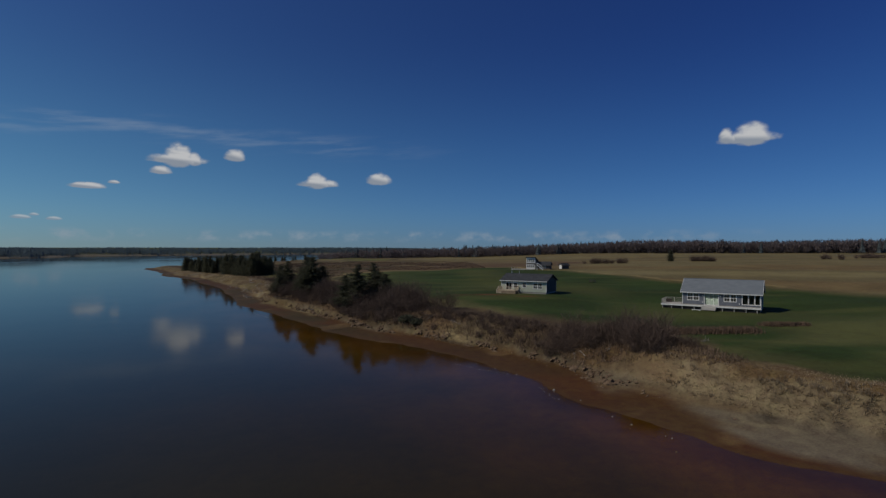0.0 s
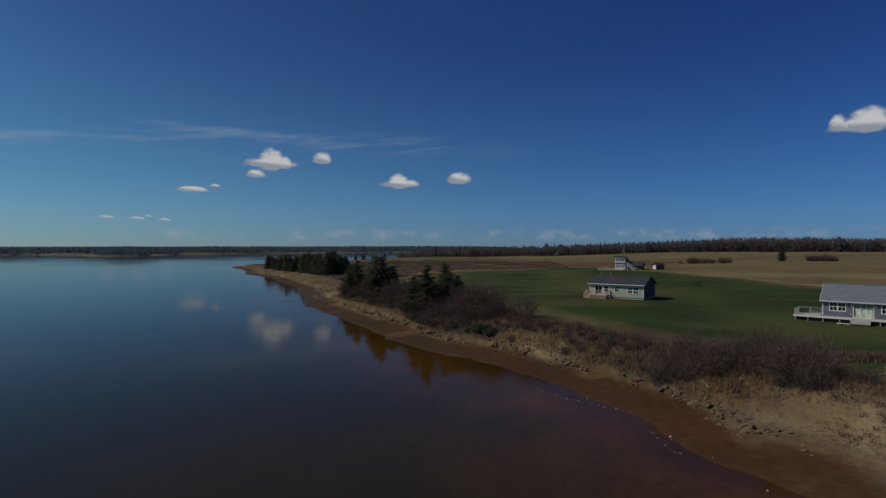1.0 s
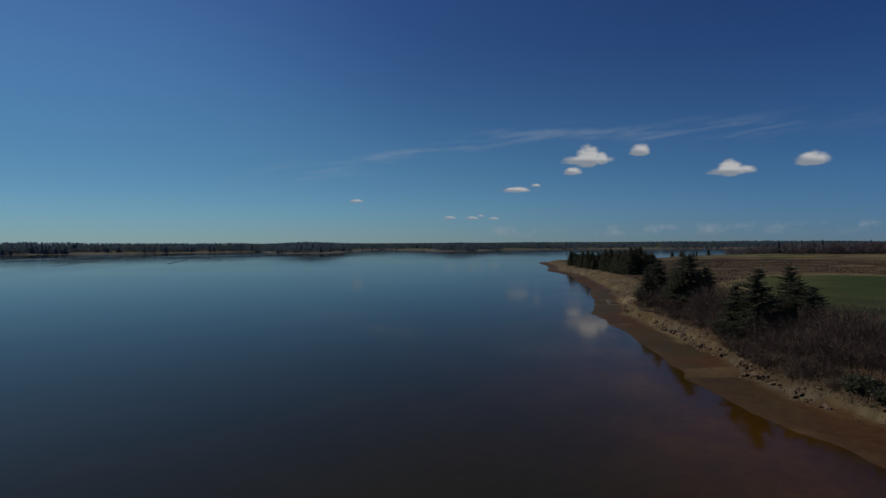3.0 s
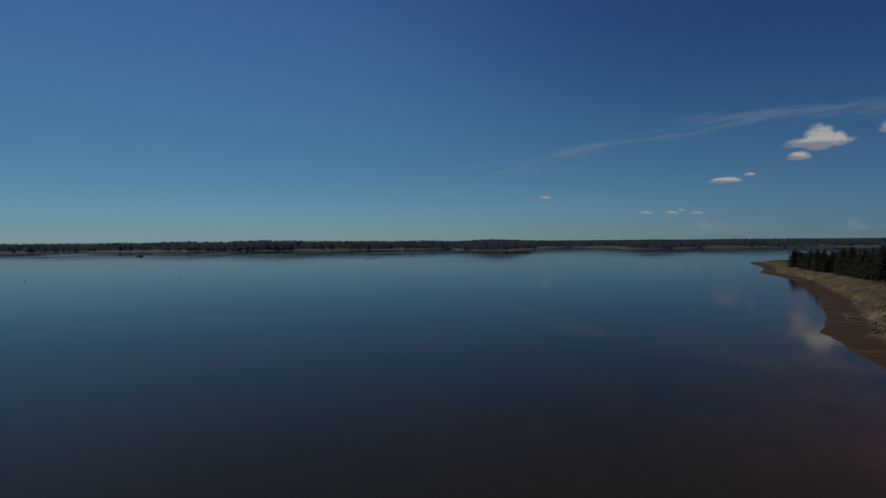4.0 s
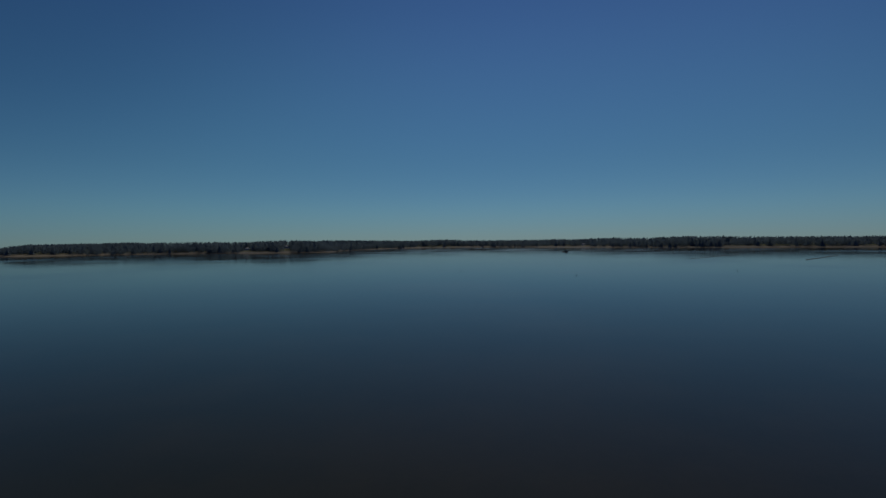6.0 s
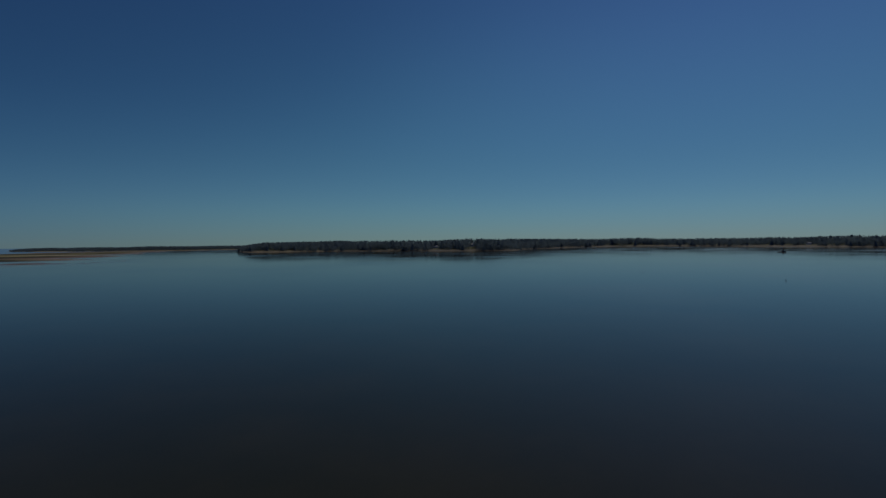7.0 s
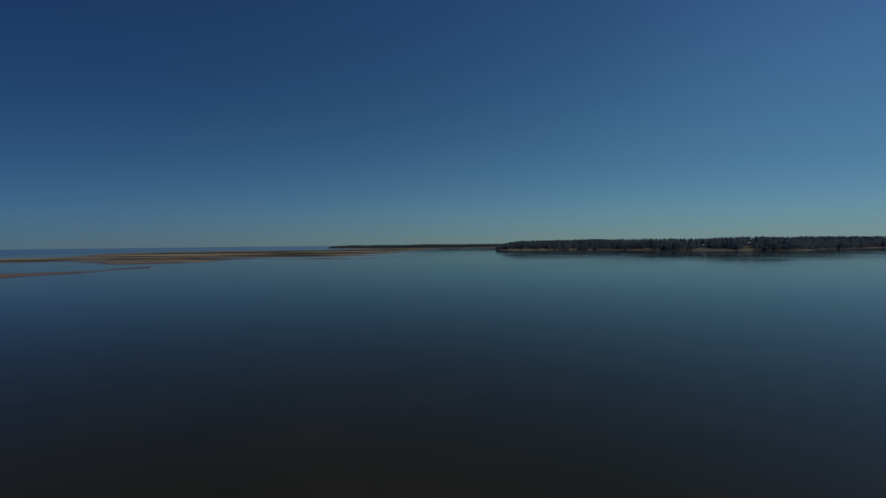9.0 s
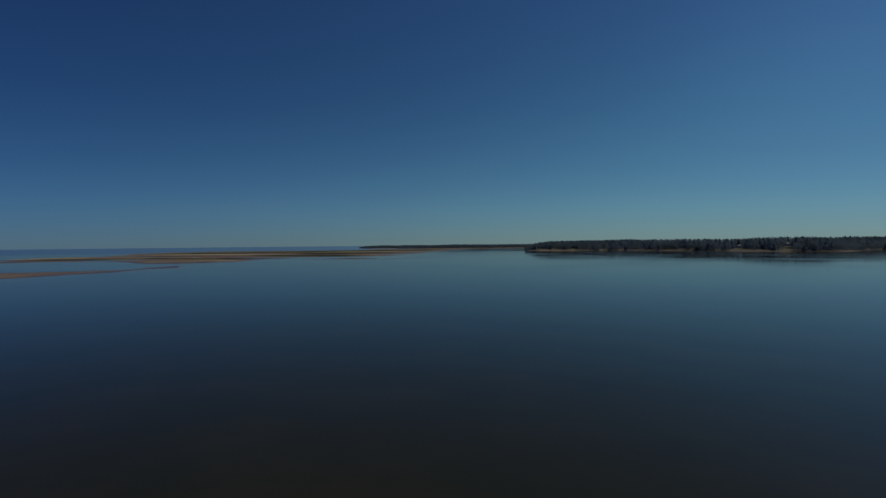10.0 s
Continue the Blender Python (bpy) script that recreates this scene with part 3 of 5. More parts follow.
def tris_mesh(name, V, material):
    """A mesh of loose triangles from an array (n, 3, 3)."""
    V = np.asarray(V, np.float32).reshape(-1, 3)
    me = bpy.data.meshes.new(name)
    me.vertices.add(len(V))
    me.vertices.foreach_set("co", V.ravel())
    me.loops.add(len(V))
    me.loops.foreach_set("vertex_index", np.arange(len(V), dtype=np.int32))
    me.polygons.add(len(V) // 3)
    me.polygons.foreach_set("loop_start", np.arange(0, len(V), 3, dtype=np.int32))
    me.materials.append(material)
    me.update(calc_edges=True)
    return me


def tapered(path, radii, sides=6):
    """Verts and faces of a limb along a path."""
    verts, faces = [], []
    for k, (p, r) in enumerate(zip(path, radii)):
        q = path[min(k + 1, len(path) - 1)] - path[max(k - 1, 0)]
        rot = Vector(q).to_track_quat("Z", "Y")
        for s in range(sides):
            a = 2 * math.pi * s / sides
            verts.append(Vector(p) + rot @ Vector((r * math.cos(a), r * math.sin(a), 0)))
    for k in range(len(path) - 1):
        for s in range(sides):
            t = (s + 1) % sides
            faces.append((k * sides + s, k * sides + t, (k + 1) * sides + t, (k + 1) * sides + s))
    faces.append(tuple(range((len(path) - 1) * sides, len(path) * sides)))
    return verts, faces


def spruce_crown(rng, h, width, low, tufts=9):
    """Drooping whorls of limbs hung with narrow needle sprays, with an uneven outline."""
    out = []
    levels = int(h * 4.4)
    for i in range(levels):
        f = (i + rng.rand() * 0.6) / levels
        z = low + (h - low) * f
        reach = width * min(1.0, 0.75 + 1.6 * f) * (1 - f) ** 0.55 * (0.6 + 0.6 * rng.rand()) + 0.1
        for b in range(int(6 + 6 * (1 - f))):
            if rng.rand() < 0.12:
                continue
            a = rng.rand() * 2 * math.pi
            L = reach * (0.65 + 0.5 * rng.rand())
            droop = 0.10 + 0.22 * rng.rand() - 0.35 * f
            for t in range(tufts):
                s = (t + 0.6 + 0.4 * rng.rand()) / tufts
                r = L * s
                c = np.array([math.cos(a) * r, math.sin(a) * r, z - droop * r + 0.10 * L * s * s])
                size = (0.15 + 0.15 * L * (1.15 - s)) * (0.8 + 0.5 * rng.rand()) * (9 / tufts) ** 0.4
                along_limb = np.array([math.cos(a), math.sin(a), 0.15 - droop])
                for u, v in rng.randn(6, 2, 3):
                    u = along_limb * 0.8 + u * (0.75, 0.75, 0.4)
                    u *= size * 1.25 / np.linalg.norm(u)
                    v *= size * 0.24 / np.linalg.norm(v)
                    p = c - u * 0.4
                    out.append([p - v, p + v, p + u])
    return np.array(out)


def make_spruce(seed, h, width, low, tufts=9):
    rng = np.random.RandomState(seed)
    top = new("spruce_tree")
    path = [Vector((0.03 * rng.randn() * k, 0.03 * rng.randn() * k, h * k / 6)) for k in range(7)]
    path[0].z = -0.3
    v, f = tapered(path, [0.16 * (1.02 - k / 6) * h / 7 + 0.012 for k in range(7)], 7)
    trunk = new("trunk", mesh_from("trunk", v, f, [M_BARK], smooth=True))
    crown = new("crown", tris_mesh("crown", spruce_crown(rng, h, width, low, tufts), M_SPRUCE))
    trunk.parent = crown.parent = top
    # a few dead lower limbs
    for k in range(4):
        a, z = rng.rand() * 6.28, low * (0.5 + rng.rand())
        L = width * (0.5 + 0.4 * rng.rand())
        p = [Vector((math.cos(a) * L * s, math.sin(a) * L * s, z - 0.2 * L * s * s)) for s in (0, 0.5, 1)]
        v, f = tapered(p, [0.03, 0.02, 0.006], 5)
        new("limb", mesh_from("limb", v, f, [M_BARK])).parent = top
    return tagged(top, "dark green spruce tree on the bank above the shore", "tree", "spruces along the shore")


def place(ob, x, y, turn=0.0, scale=1.0, sink=0.0, slim=1.0):
    m = pose(x, y, Land.z(x, y) - sink, 0, 0, turn)
    c = copy_thing(ob, m)
    c.scale = (scale * slim, scale * slim, scale)
    return c


def twig_tris(p, q, w, rng):
    """A thin flat twig from p to q."""
    d = q - p
    s = np.cross(d, rng.randn(3))
    s = s / (np.linalg.norm(s) + 1e-9) * w
    return [[p - s, p + s, q]]


def shrub_mesh(seed, h, spread, stems, name, material):
    rng = np.random.RandomState(seed)
    out = []
    for k in range(stems):
        a, lean = rng.rand() * 6.28, spread * math.sqrt(rng.rand())
        base = np.array([math.cos(a), math.sin(a), 0]) * lean * 0.35
        tip = np.array([math.cos(a) * lean, math.sin(a) * lean, h * (0.55 + 0.5 * rng.rand()) * (1 - 0.3 * (lean / spread) ** 2)])
        pts = [base + (tip - base) * s + rng.randn(3) * 0.05 * h * s for s in (0, 0.35, 0.7, 1.0)]
        pts[0][2] = -0.15
        for i in range(3):
            out += twig_tris(pts[i], pts[i + 1], 0.024 - 0.006 * i, rng)
            for j in range(5):
                b = pts[i] + (pts[i + 1] - pts[i]) * rng.rand()
                e = b + (tip - base) / np.linalg.norm(tip - base) * 0.30 * h * rng.rand() + rng.randn(3) * 0.16 * h
                e[2] = max(e[2], 0.05)
                out += twig_tris(b, e, 0.013, rng)
                for m in range(2):
                    c = b + (e - b) * (0.3 + 0.6 * rng.rand())
                    out += twig_tris(c, c + (e - b) * 0.5 + rng.randn(3) * 0.09 * h, 0.009, rng)
    return tris_mesh(name, np.array(out), material)


def far_tree(rng, x, y, z, h, kind, fat=1.0):
    """A small rough tree for the distant woods: jagged cone or rounded bare crown."""
    out = []
    if kind == "conifer":
        w = h * (0.19 + 0.10 * rng.rand()) * fat
        for k in range(5):
            f0 = 0.08 + 0.18 * k
            r = w * (1 - f0) * (0.9 + 0.3 * rng.rand())
            top = np.array([x, y, z + h * min(1.0, f0 + 0.36)])
            a0 = rng.rand() * 6.28
            ring = [np.array([x + math.cos(a0 + i * 1.2566) * r * (0.8 + 0.4 * rng.rand()), y + math.sin(a0 + i * 1.2566) * r * (0.8 + 0.4 * rng.rand()),
                              z + h * (f0 - 0.03 * rng.rand())]) for i in range(5)]
            out += [[ring[i], ring[(i + 1) % 5], top] for i in range(5)]
    else:
        w = h * 0.36
        n = 46 if fat < 1 else 84
        u = rng.randn(n, 3)
        u /= np.linalg.norm(u, axis=1)[:, None]
        c = np.array([x, y, z + h * 0.45]) + u * (w * 0.8, w * 0.8, h * 0.38)
        e = c + rng.randn(n, 3) * (0.12 * h, 0.12 * h, 0) + np.stack([0 * u[:, 0], 0 * u[:, 0], h * (0.08 + 0.15 * rng.rand(n))], 1)
        t = rng.randn(n, 3) * (1, 1, 0.3) * (0.0225 if fat < 1 else 0.017) * h
        out = list(np.stack([c - t, c + t, e], 1))
        out.append([np.array([x - 0.25, y, z]), np.array([x + 0.25, y, z]), np.array([x, y, z + h * 0.8])])
    return out


def along(poly, step):
    """Points every so many metres along an open line, with the left-hand normal."""
    out = []
    for a, b in zip(poly[:-1], poly[1:]):
        a, b = np.array(a, float), np.array(b, float)
        L = np.linalg.norm(b - a)
        t = (b - a) / L
        for s in np.arange(0, L, step):
            out.append((a + t * s, np.array([-t[1], t[0]])))
    return out


# cottages across the bay, each in a clearing that opens to the water
FAR_HOUSES = [(-872, -447, 1.1), (-844, -509, 0.9), (-1262, 61, 0.8)]
CLEARED = [(hx, hy, *(-np.array([hx + 20, hy - 60]) / math.hypot(hx + 20, hy - 60))) for hx, hy, _ in FAR_HOUSES]


def make_far_woods():
    rng = np.random.RandomState(21)
    conifer, bare = [], []
    # across the bay: ragged rows that follow the far shore
    spots = []
    fx, fy = rng.uniform(-1650, 60, 210000), rng.uniform(-1950, 1500, 210000)
    depth_in = signed(np.stack([fx, fy], 1), FAR)
    for x, y, s in zip(fx, fy, depth_in):
        if 4 < s < 110 and rng.rand() < (1.0 if s < 60 else 0.6):
            spots.append((x, y, np.interp(s, (4, 25, 90), (0.75, 1.0, 1.12)), s))
    spots = np.array(spots)
    inner = signed(spots[:, :2], FAR)
    zz = heights(spots[:, 0], spots[:, 1])
    for (x, y, tall, back), s, z in zip(spots, inner, zz):
        if rng.rand() < 0.03 or any(abs((x - hx) * ny - (y - hy) * nx) < 5.5 and (x - hx) * nx + (y - hy) * ny > -7 for hx, hy, nx, ny in CLEARED) or (wobble(x, y, 170) > 0.25 and back < 25 and rng.rand() < 0.85):
            continue
        h = (12.9 + 1.2 * rng.rand() + wobble(x, y, 120) * 5) * tall * np.interp(y, [-1900, -1300, -1000, -400, 200, 650, 1000], [0.5, 0.68, 0.95, 1.0, 1.0, 0.78, 0.62])
        if rng.rand() < 0.1:
            conifer += far_tree(rng, x, y, z - 0.3, h * (0.93 + 0.08 * rng.rand()), "conifer", 1.7)
        else:
            conifer += far_tree(rng, x, y, z - 0.3, h * (0.90 + 0.08 * rng.rand()), "bare", 0.75)
    tagged(new("far_woods", tris_mesh("far_woods", conifer, M_FAR_HAZED)), "conifer woods along the far shore, paled and blued for distance haze", "woods", kind="stuff")
    # behind the fields: bare brown hardwoods with spruces standing above them
    conifer2, spots = [], []
    line = [(-150, 655), (-60, 640), (40, 650), (150, 690), (260, 690), (380, 660), (520, 640), (700, 640), (1000, 560), (1300, 400)]
    for (p, nrm) in along(line, 3.6):
        for back in (0, 10, 22, 36, 55, 80):
            spots.append((*(p + rng.randn(2) * 4 + nrm * back), back))
    spots = np.array(spots)
    zz = heights(spots[:, 0], spots[:, 1])
    for (x, y, back), z in zip(spots, zz):
        tall = np.interp(x, [-150, 0, 200, 260, 340, 380, 520], [0.8, 1.05, 1.25, 1.5, 1.5, 1.35, 1.5])
        if rng.rand() < (0.06 + 0.25 * (wobble(x, y, 70) > 0.12) + (0.12 if back > 40 else 0)) * np.interp(x, [100, 260], [0.45, 1.0]):
            conifer2 += far_tree(rng, x, y, z - 0.3, (11 + 4.5 * rng.rand()) * tall ** 0.6, "conifer")
        else:
            bare += far_tree(rng, x, y, z - 0.3, (9.5 + 3.5 * rng.rand()) * tall, "bare")
            bare += far_tree(rng, x + 3 * rng.randn(), y + 3 + 3 * rng.randn(), z - 0.3, (7.5 + 3.0 * rng.rand()) * tall, "bare")
    tagged(new("spruce_woods", tris_mesh("spruce_woods", conifer2, M_WOODS_HAZED)), "dark spruces standing in the woods behind the fields, blued for haze", "woods", kind="stuff")
    tagged(new("bare_woods", tris_mesh("bare_woods", bare, M_BARE_HAZED)), "leafless brown woods behind the dry fields, paled for haze", "woods", kind="stuff")


make_far_woods()

# ---- trees and shrubs along the home shore ----
SPRUCES = [make_spruce(s, h, w, lo) for s, h, w, lo in ((1, 8.4, 3.9, 0.5), (2, 9.0, 4.3, 0.6), (3, 7.6, 3.6, 0.4), (4, 9.2, 4.4, 0.6), (5, 7.2, 4.0, 0.4))]
FAR_SPRUCES = [make_spruce(s, h, w, lo, 4) for s, h, w, lo in ((11, 8.4, 3.9, 0.5), (12, 9.0, 4.3, 0.6), (13, 7.6, 3.6, 0.4), (14, 9.2, 4.4, 0.6), (15, 7.2, 4.0, 0.4))]


def plant_spruces():
    rng = np.random.RandomState(5)
    spots = [(-45.0, 155.5, 0, 0.95), (-48.5, 160.5, 2, 0.95), (-41, 158, 4, 0.85), (-34.5, 142, 1, 1.0), (-37, 147, 3, 0.95), (-18.5, 117, 3, 0.9), (-14.5, 120, 4, 0.85),
             (-21.5, 118.5, 2, 0.85), (-16, 124, 0, 0.9), (-12.5, 117, 2, 0.75), (-37, 142.5, 4, 0.85), (-32, 143.5, 2, 0.85), (-46.0, 152, 4, 0.8),
             (139.6, 329.2, 1, 0.85)]
    # the grove on the point
    for k in range(104):
        s = rng.rand() ** 1.15
        a, b = np.array([-85.0, 234.0]), np.array([-160.0, 328.0])
        p = a + (b - a) * s + np.array([0.8, 0.6]) * rng.rand() * 13 * (1.1 - 0.4 * s)
        spots.append((p[0], p[1], rng.randint(5), (0.72 + 0.38 * rng.rand()) * (1.12 - 0.3 * s)))
    # scattered ones farther off on the marsh
    for x, y in ((-166, 532), (-160, 543), (-153, 548), (-168, 562), (-157, 572), (-148, 577)):
        spots.append((x, y, rng.randint(5), 0.5 + 0.3 * rng.rand()))
    for x, y, k, s in spots:
        place((FAR_SPRUCES if y > 200 else SPRUCES)[k], x, y, rng.rand() * 360, s * (1.0 if y > 200 else 1.08), 0.1, 0.85 if y > 200 else 1.05)
    for o in SPRUCES + FAR_SPRUCES:
        for c in list(o.children_recursive):
            bpy.data.objects.remove(c)
        bpy.data.objects.remove(o)


plant_spruces()


def zones(y):
    """Weights of the grassy bank, the brush and the wide beach along the shore."""
    south, north = np.clip((66 - y) / 9, 0, 1), np.clip((y - 112) / 12, 0, 1)
    return south, (1 - south) * (1 - north), north


def plant_shrubs():
    rng = np.random.RandomState(11)
    kinds = [tagged(new("bare_shrub", shrub_mesh(30 + k, h, w, st, "bare_shrub", M_TWIG)), "leafless brown shrub with tangled twigs on the bank", "shrub", "bare shrubs along the bank")
             for k, (h, w, st) in enumerate(((2.2, 1.7, 42), (1.7, 1.6, 38), (2.9, 2.0, 50), (1.2, 1.4, 34)))]
    x, y = rng.uniform(-75, 34, 9000), rng.uniform(58, 185, 9000)
    d = inland(x, y)
    _, mid, north = zones(y)
    lo, hi = 7.8 + 1.4 * north + 8.0 * np.clip((y - 158) / 25, 0, 1) + 4.5 * np.clip((76 - y) / 8, 0, 1), 18.5 + 5.0 * north
    gap = np.clip(np.minimum(y - 73, 102 - y) / 3, 0, 1)
    hi = hi - 4.2 * gap
    ok = (d > lo) & (d < hi) & (y > 62) & (rng.rand(len(x)) < 1 - 0.25 * gap) & ((x - PATCH[0]) ** 2 + (y - PATCH[1]) ** 2 > 12) & (rng.rand(len(x)) < np.where(y > 125, 0.45, 1.0))
    taken = []
    for px, py, pd in zip(x[ok], y[ok], d[ok]):
        if len(taken) >= 290 or any((px - a) ** 2 + (py - b) ** 2 < 1.9 for a, b in taken):
            continue
        taken.append((px, py))
        k = rng.choice(4, p=(0.3, 0.25, 0.3, 0.15)) if pd > 9.5 else rng.choice((1, 3))
        low_part = 73 < py < 101
        place(kinds[rng.choice((1, 3)) if low_part else k], px, py, rng.rand() * 360, (0.8 + 0.5 * rng.rand()) * (0.62 if low_part else 1.0), 0.05)
    for cx, cy in ((-8, 108), (-5.5, 106), (-10.5, 111), (-5, 110), (-7.5, 112), (-26, 128), (-28, 131), (-27.5, 134)):
        place(kinds[2], cx, cy, rng.rand() * 360, 1.35 + 0.3 * rng.rand(), 0.05)
    for cx, cy in ((14.5, 72.5), (16.5, 71), (19, 70), (21.5, 70), (16, 74.5), (18.5, 73), (21.5, 72.5), (23.5, 71.5), (18.5, 76)):
        place(kinds[2], cx, cy, rng.rand() * 360, 0.9 + 0.15 * rng.rand(), 0.05)
    # tall thickets round the feet of the spruces
    for k in range(38):
        s = rng.rand()
        px, py = -8 - 44 * s + rng.randn() * 2.2, 113 + 42 * s + rng.randn() * 2.2
        if inland([px], [py])[0] > 10.5:
            place(kinds[rng.choice((0, 2))], px, py, rng.rand() * 360, 0.85 + 0.45 * rng.rand(), 0.05)
    # clumps out on the fields
    for cx, cy, n, r, s in ((88, 289, 20, 8.0, 0.95), (153, 316, 20, 6.0, 1.15), (286, 364, 16, 12.0, 1.2), (240, 330, 6, 6.0, 1.0)):
        for k in range(n):
            place(kinds[rng.choice((0, 2))], cx + rng.randn() * r * 0.6, cy + rng.randn() * r * 0.25, rng.rand() * 360, s * (0.8 + 0.4 * rng.rand()), 0.05)
    for o in kinds:
        bpy.data.objects.remove(o)


plant_shrubs()


def make_brush():
    """Low dead stems and weeds between the shrubs and in two strips on the lawn."""
    rng = np.random.RandomState(17)
    x, y = rng.uniform(-90, 45, 260000), rng.uniform(55, 210, 260000)
    d = inland(x, y)
    south, mid, north = zones(y)
    ok = (d > 7.3 + 1.2 * north + 7.0 * np.clip((y - 158) / 25, 0, 1) + 6 * south) & (d < 19.0 + 6.5 * north - 2.5 * south - 4.0 * np.clip(np.minimum(y - 73, 104 - y) / 4, 0, 1) + wobble(x, y, 5) * 4)
    ok |= (d > 9.0) & (d < 14.0) & (y < 70) & (wobble(x, y, 3.5) + 0.6 * wobble(x, y, 1.3) + (d - 12) * 0.05 > 0.22)
    sx, sy = [], []
    for ax, ay, bx, by, w, n in ((28, 73.0, 43, 74.0, 0.8, 3400), (48, 80.4, 54.5, 80.6, 0.55, 1300), (23, 70.5, 29, 73, 0.9, 900)):
        t = rng.rand(n)
        sx.append(ax + (bx - ax) * t + rng.randn(n) * 0.4)
        sy.append(ay + (by - ay) * t + rng.randn(n) * w)
    x, y = np.concatenate([x[ok], *sx]), np.concatenate([y[ok], *sy])
    z, m = heights(x, y), len(x)
    tall = 0.6 + 1.3 * np.clip(wobble(x, y, 3) + 0.5, 0, 1)
    V = []
    for k in range(3):
        a, L = rng.rand(m) * 6.283, (0.18 + 0.42 * rng.rand(m)) * tall
        out, w = 0.1 + 0.35 * rng.rand(m), 0.018 + 0.022 * rng.rand(m)
        bx, by = x + 0.15 * rng.randn(m), y + 0.15 * rng.randn(m)
        p = np.stack([bx - np.sin(a) * w, by + np.cos(a) * w, z - 0.05], 1)
        q = np.stack([bx + np.sin(a) * w, by - np.cos(a) * w, z - 0.05], 1)
        t = np.stack([bx + np.cos(a) * out, by + np.sin(a) * out, z + L], 1)
        V.append(np.stack([p, q, t], 1))
    tagged(new("brush", tris_mesh("brush", np.concatenate(V), M_BRUSH)), "dead brown stems and weeds between the shrubs", "undergrowth", kind="stuff")


make_brush()


def make_marsh():
    """Dead rushes and weeds over the rough ground behind the point."""
    rng = np.random.RandomState(19)
    x, y = rng.uniform(-150, 20, 110000), rng.uniform(150, 430, 110000)
    d = inland(x, y)
    ok = (d > 17) & (wobble(x, y, 16) + 0.5 * wobble(x, y, 5) > -0.12) & (signed(np.stack([x, y], 1), LAWN) < -2)
    x, y, d = x[ok], y[ok], d[ok]
    z, m = heights(x, y, d), len(x)
    a, w, tall = rng.rand(m) * 6.283, 0.10 + 0.12 * rng.rand(m), 0.12 + 0.28 * rng.rand(m) * (1 + wobble(x, y, 9))
    p = np.stack([x - np.sin(a) * w, y + np.cos(a) * w, z - 0.05], 1)
    q = np.stack([x + np.sin(a) * w, y - np.cos(a) * w, z - 0.05], 1)
    t = np.stack([x + 0.3 * rng.randn(m), y + 0.3 * rng.randn(m), z + tall], 1)
    tagged(new("marsh_weeds", tris_mesh("marsh_weeds", np.stack([p, q, t], 1), M_BRUSH)), "dead brown rushes and weeds on the rough field", "undergrowth", kind="stuff")


make_marsh()


def make_dry_grass():
    """Tussocks of bleached grass on the bank and in strips on the lawn."""
    rng = np.random.RandomState(3)
    n = 420000
    x, y = rng.uniform(-120, 50, n * 2), rng.uniform(20, 280, n * 2)
    d = inland(x, y)
    south, mid, north = zones(y)
    patch = np.exp(-((x - PATCH[0]) ** 2 + (y - PATCH[1]) ** 2) / 14.0)
    share = south * (0.5 + 0.5 * np.clip((d - 8) / 4, 0, 1)) + mid * (patch * 1.2 + 0.06) + north * 0.22
    ok = (d > 5.8 + 1.7 * grassy(y) + 1.0 * north) & (d < 14.5 + 3 * rng.rand(len(d)) + 6 * north) & (rng.rand(len(d)) < share)
    x, y, d = x[ok], y[ok], d[ok]
    thick = wobble(x, y, 4) + 0.3 * rng.rand(len(x))
    keep = thick > -0.15
    x, y, d = x[keep], y[keep], d[keep]
    z = heights(x, y, d)
    V = []
    m = len(x)
    # lodged by wind and snow, patch by patch
    comb = 4.0 + wobble(x, y, 6) * 7.0
    for k in range(5):
        a = comb + rng.randn(m) * 0.9
        L = (0.04 + 0.15 * rng.rand(m)) * (1 + 1.6 * np.exp(-((x - PATCH[0]) ** 2 + (y - PATCH[1]) ** 2) / 14.0))
        out = 0.15 + 0.35 * rng.rand(m)
        w = 0.014 + 0.020 * rng.rand(m)
        bx, by = x + 0.2 * rng.randn(m), y + 0.15 * rng.randn(m)
        p = np.stack([bx - np.sin(a) * w, by + np.cos(a) * w, z - 0.05], 1)
        q = np.stack([bx + np.sin(a) * w, by - np.cos(a) * w, z - 0.05], 1)
        t = np.stack([bx + np.cos(a) * out, by + np.sin(a) * out, z + L], 1)
        V.append(np.stack([p, q, t], 1))
    # tussocks that still stand, in loose groups
    up = np.flatnonzero((d > 7.8) & (d < 15) & (y < 82) & (wobble(x, y, 2.6) + 0.5 * wobble(x, y, 0.9) > 0.10))
    up = up[rng.rand(len(up)) < 0.5]
    tx, ty, tz, q = x[up], y[up], z[up], len(up)
    for k in range(9):
        a, out, L, w = rng.rand(q) * 6.283, 0.10 + 0.25 * rng.rand(q), 0.18 + 0.30 * rng.rand(q), 0.02 + 0.02 * rng.rand(q)
        bx, by = tx + 0.06 * rng.randn(q), ty + 0.06 * rng.randn(q)
        V.append(np.stack([np.stack([bx - np.sin(a) * w, by + np.cos(a) * w, tz - 0.05], 1), np.stack([bx + np.sin(a) * w, by - np.cos(a) * w, tz - 0.05], 1),
                           np.stack([bx + np.cos(a) * out, by + np.sin(a) * out, tz + L], 1)], 1))
    tagged(new("dry_grass", tris_mesh("dry_grass", np.concatenate(V), M_STRAW)), "bleached dry grass tussocks on the shore bank", "grass", kind="stuff")


make_dry_grass()


# ---- carpentry ----
def part(name, mesh, parent, label=""):
    ob = new(name, mesh)
    ob.parent = parent
    if label:
        tagged(ob, label)
    return ob


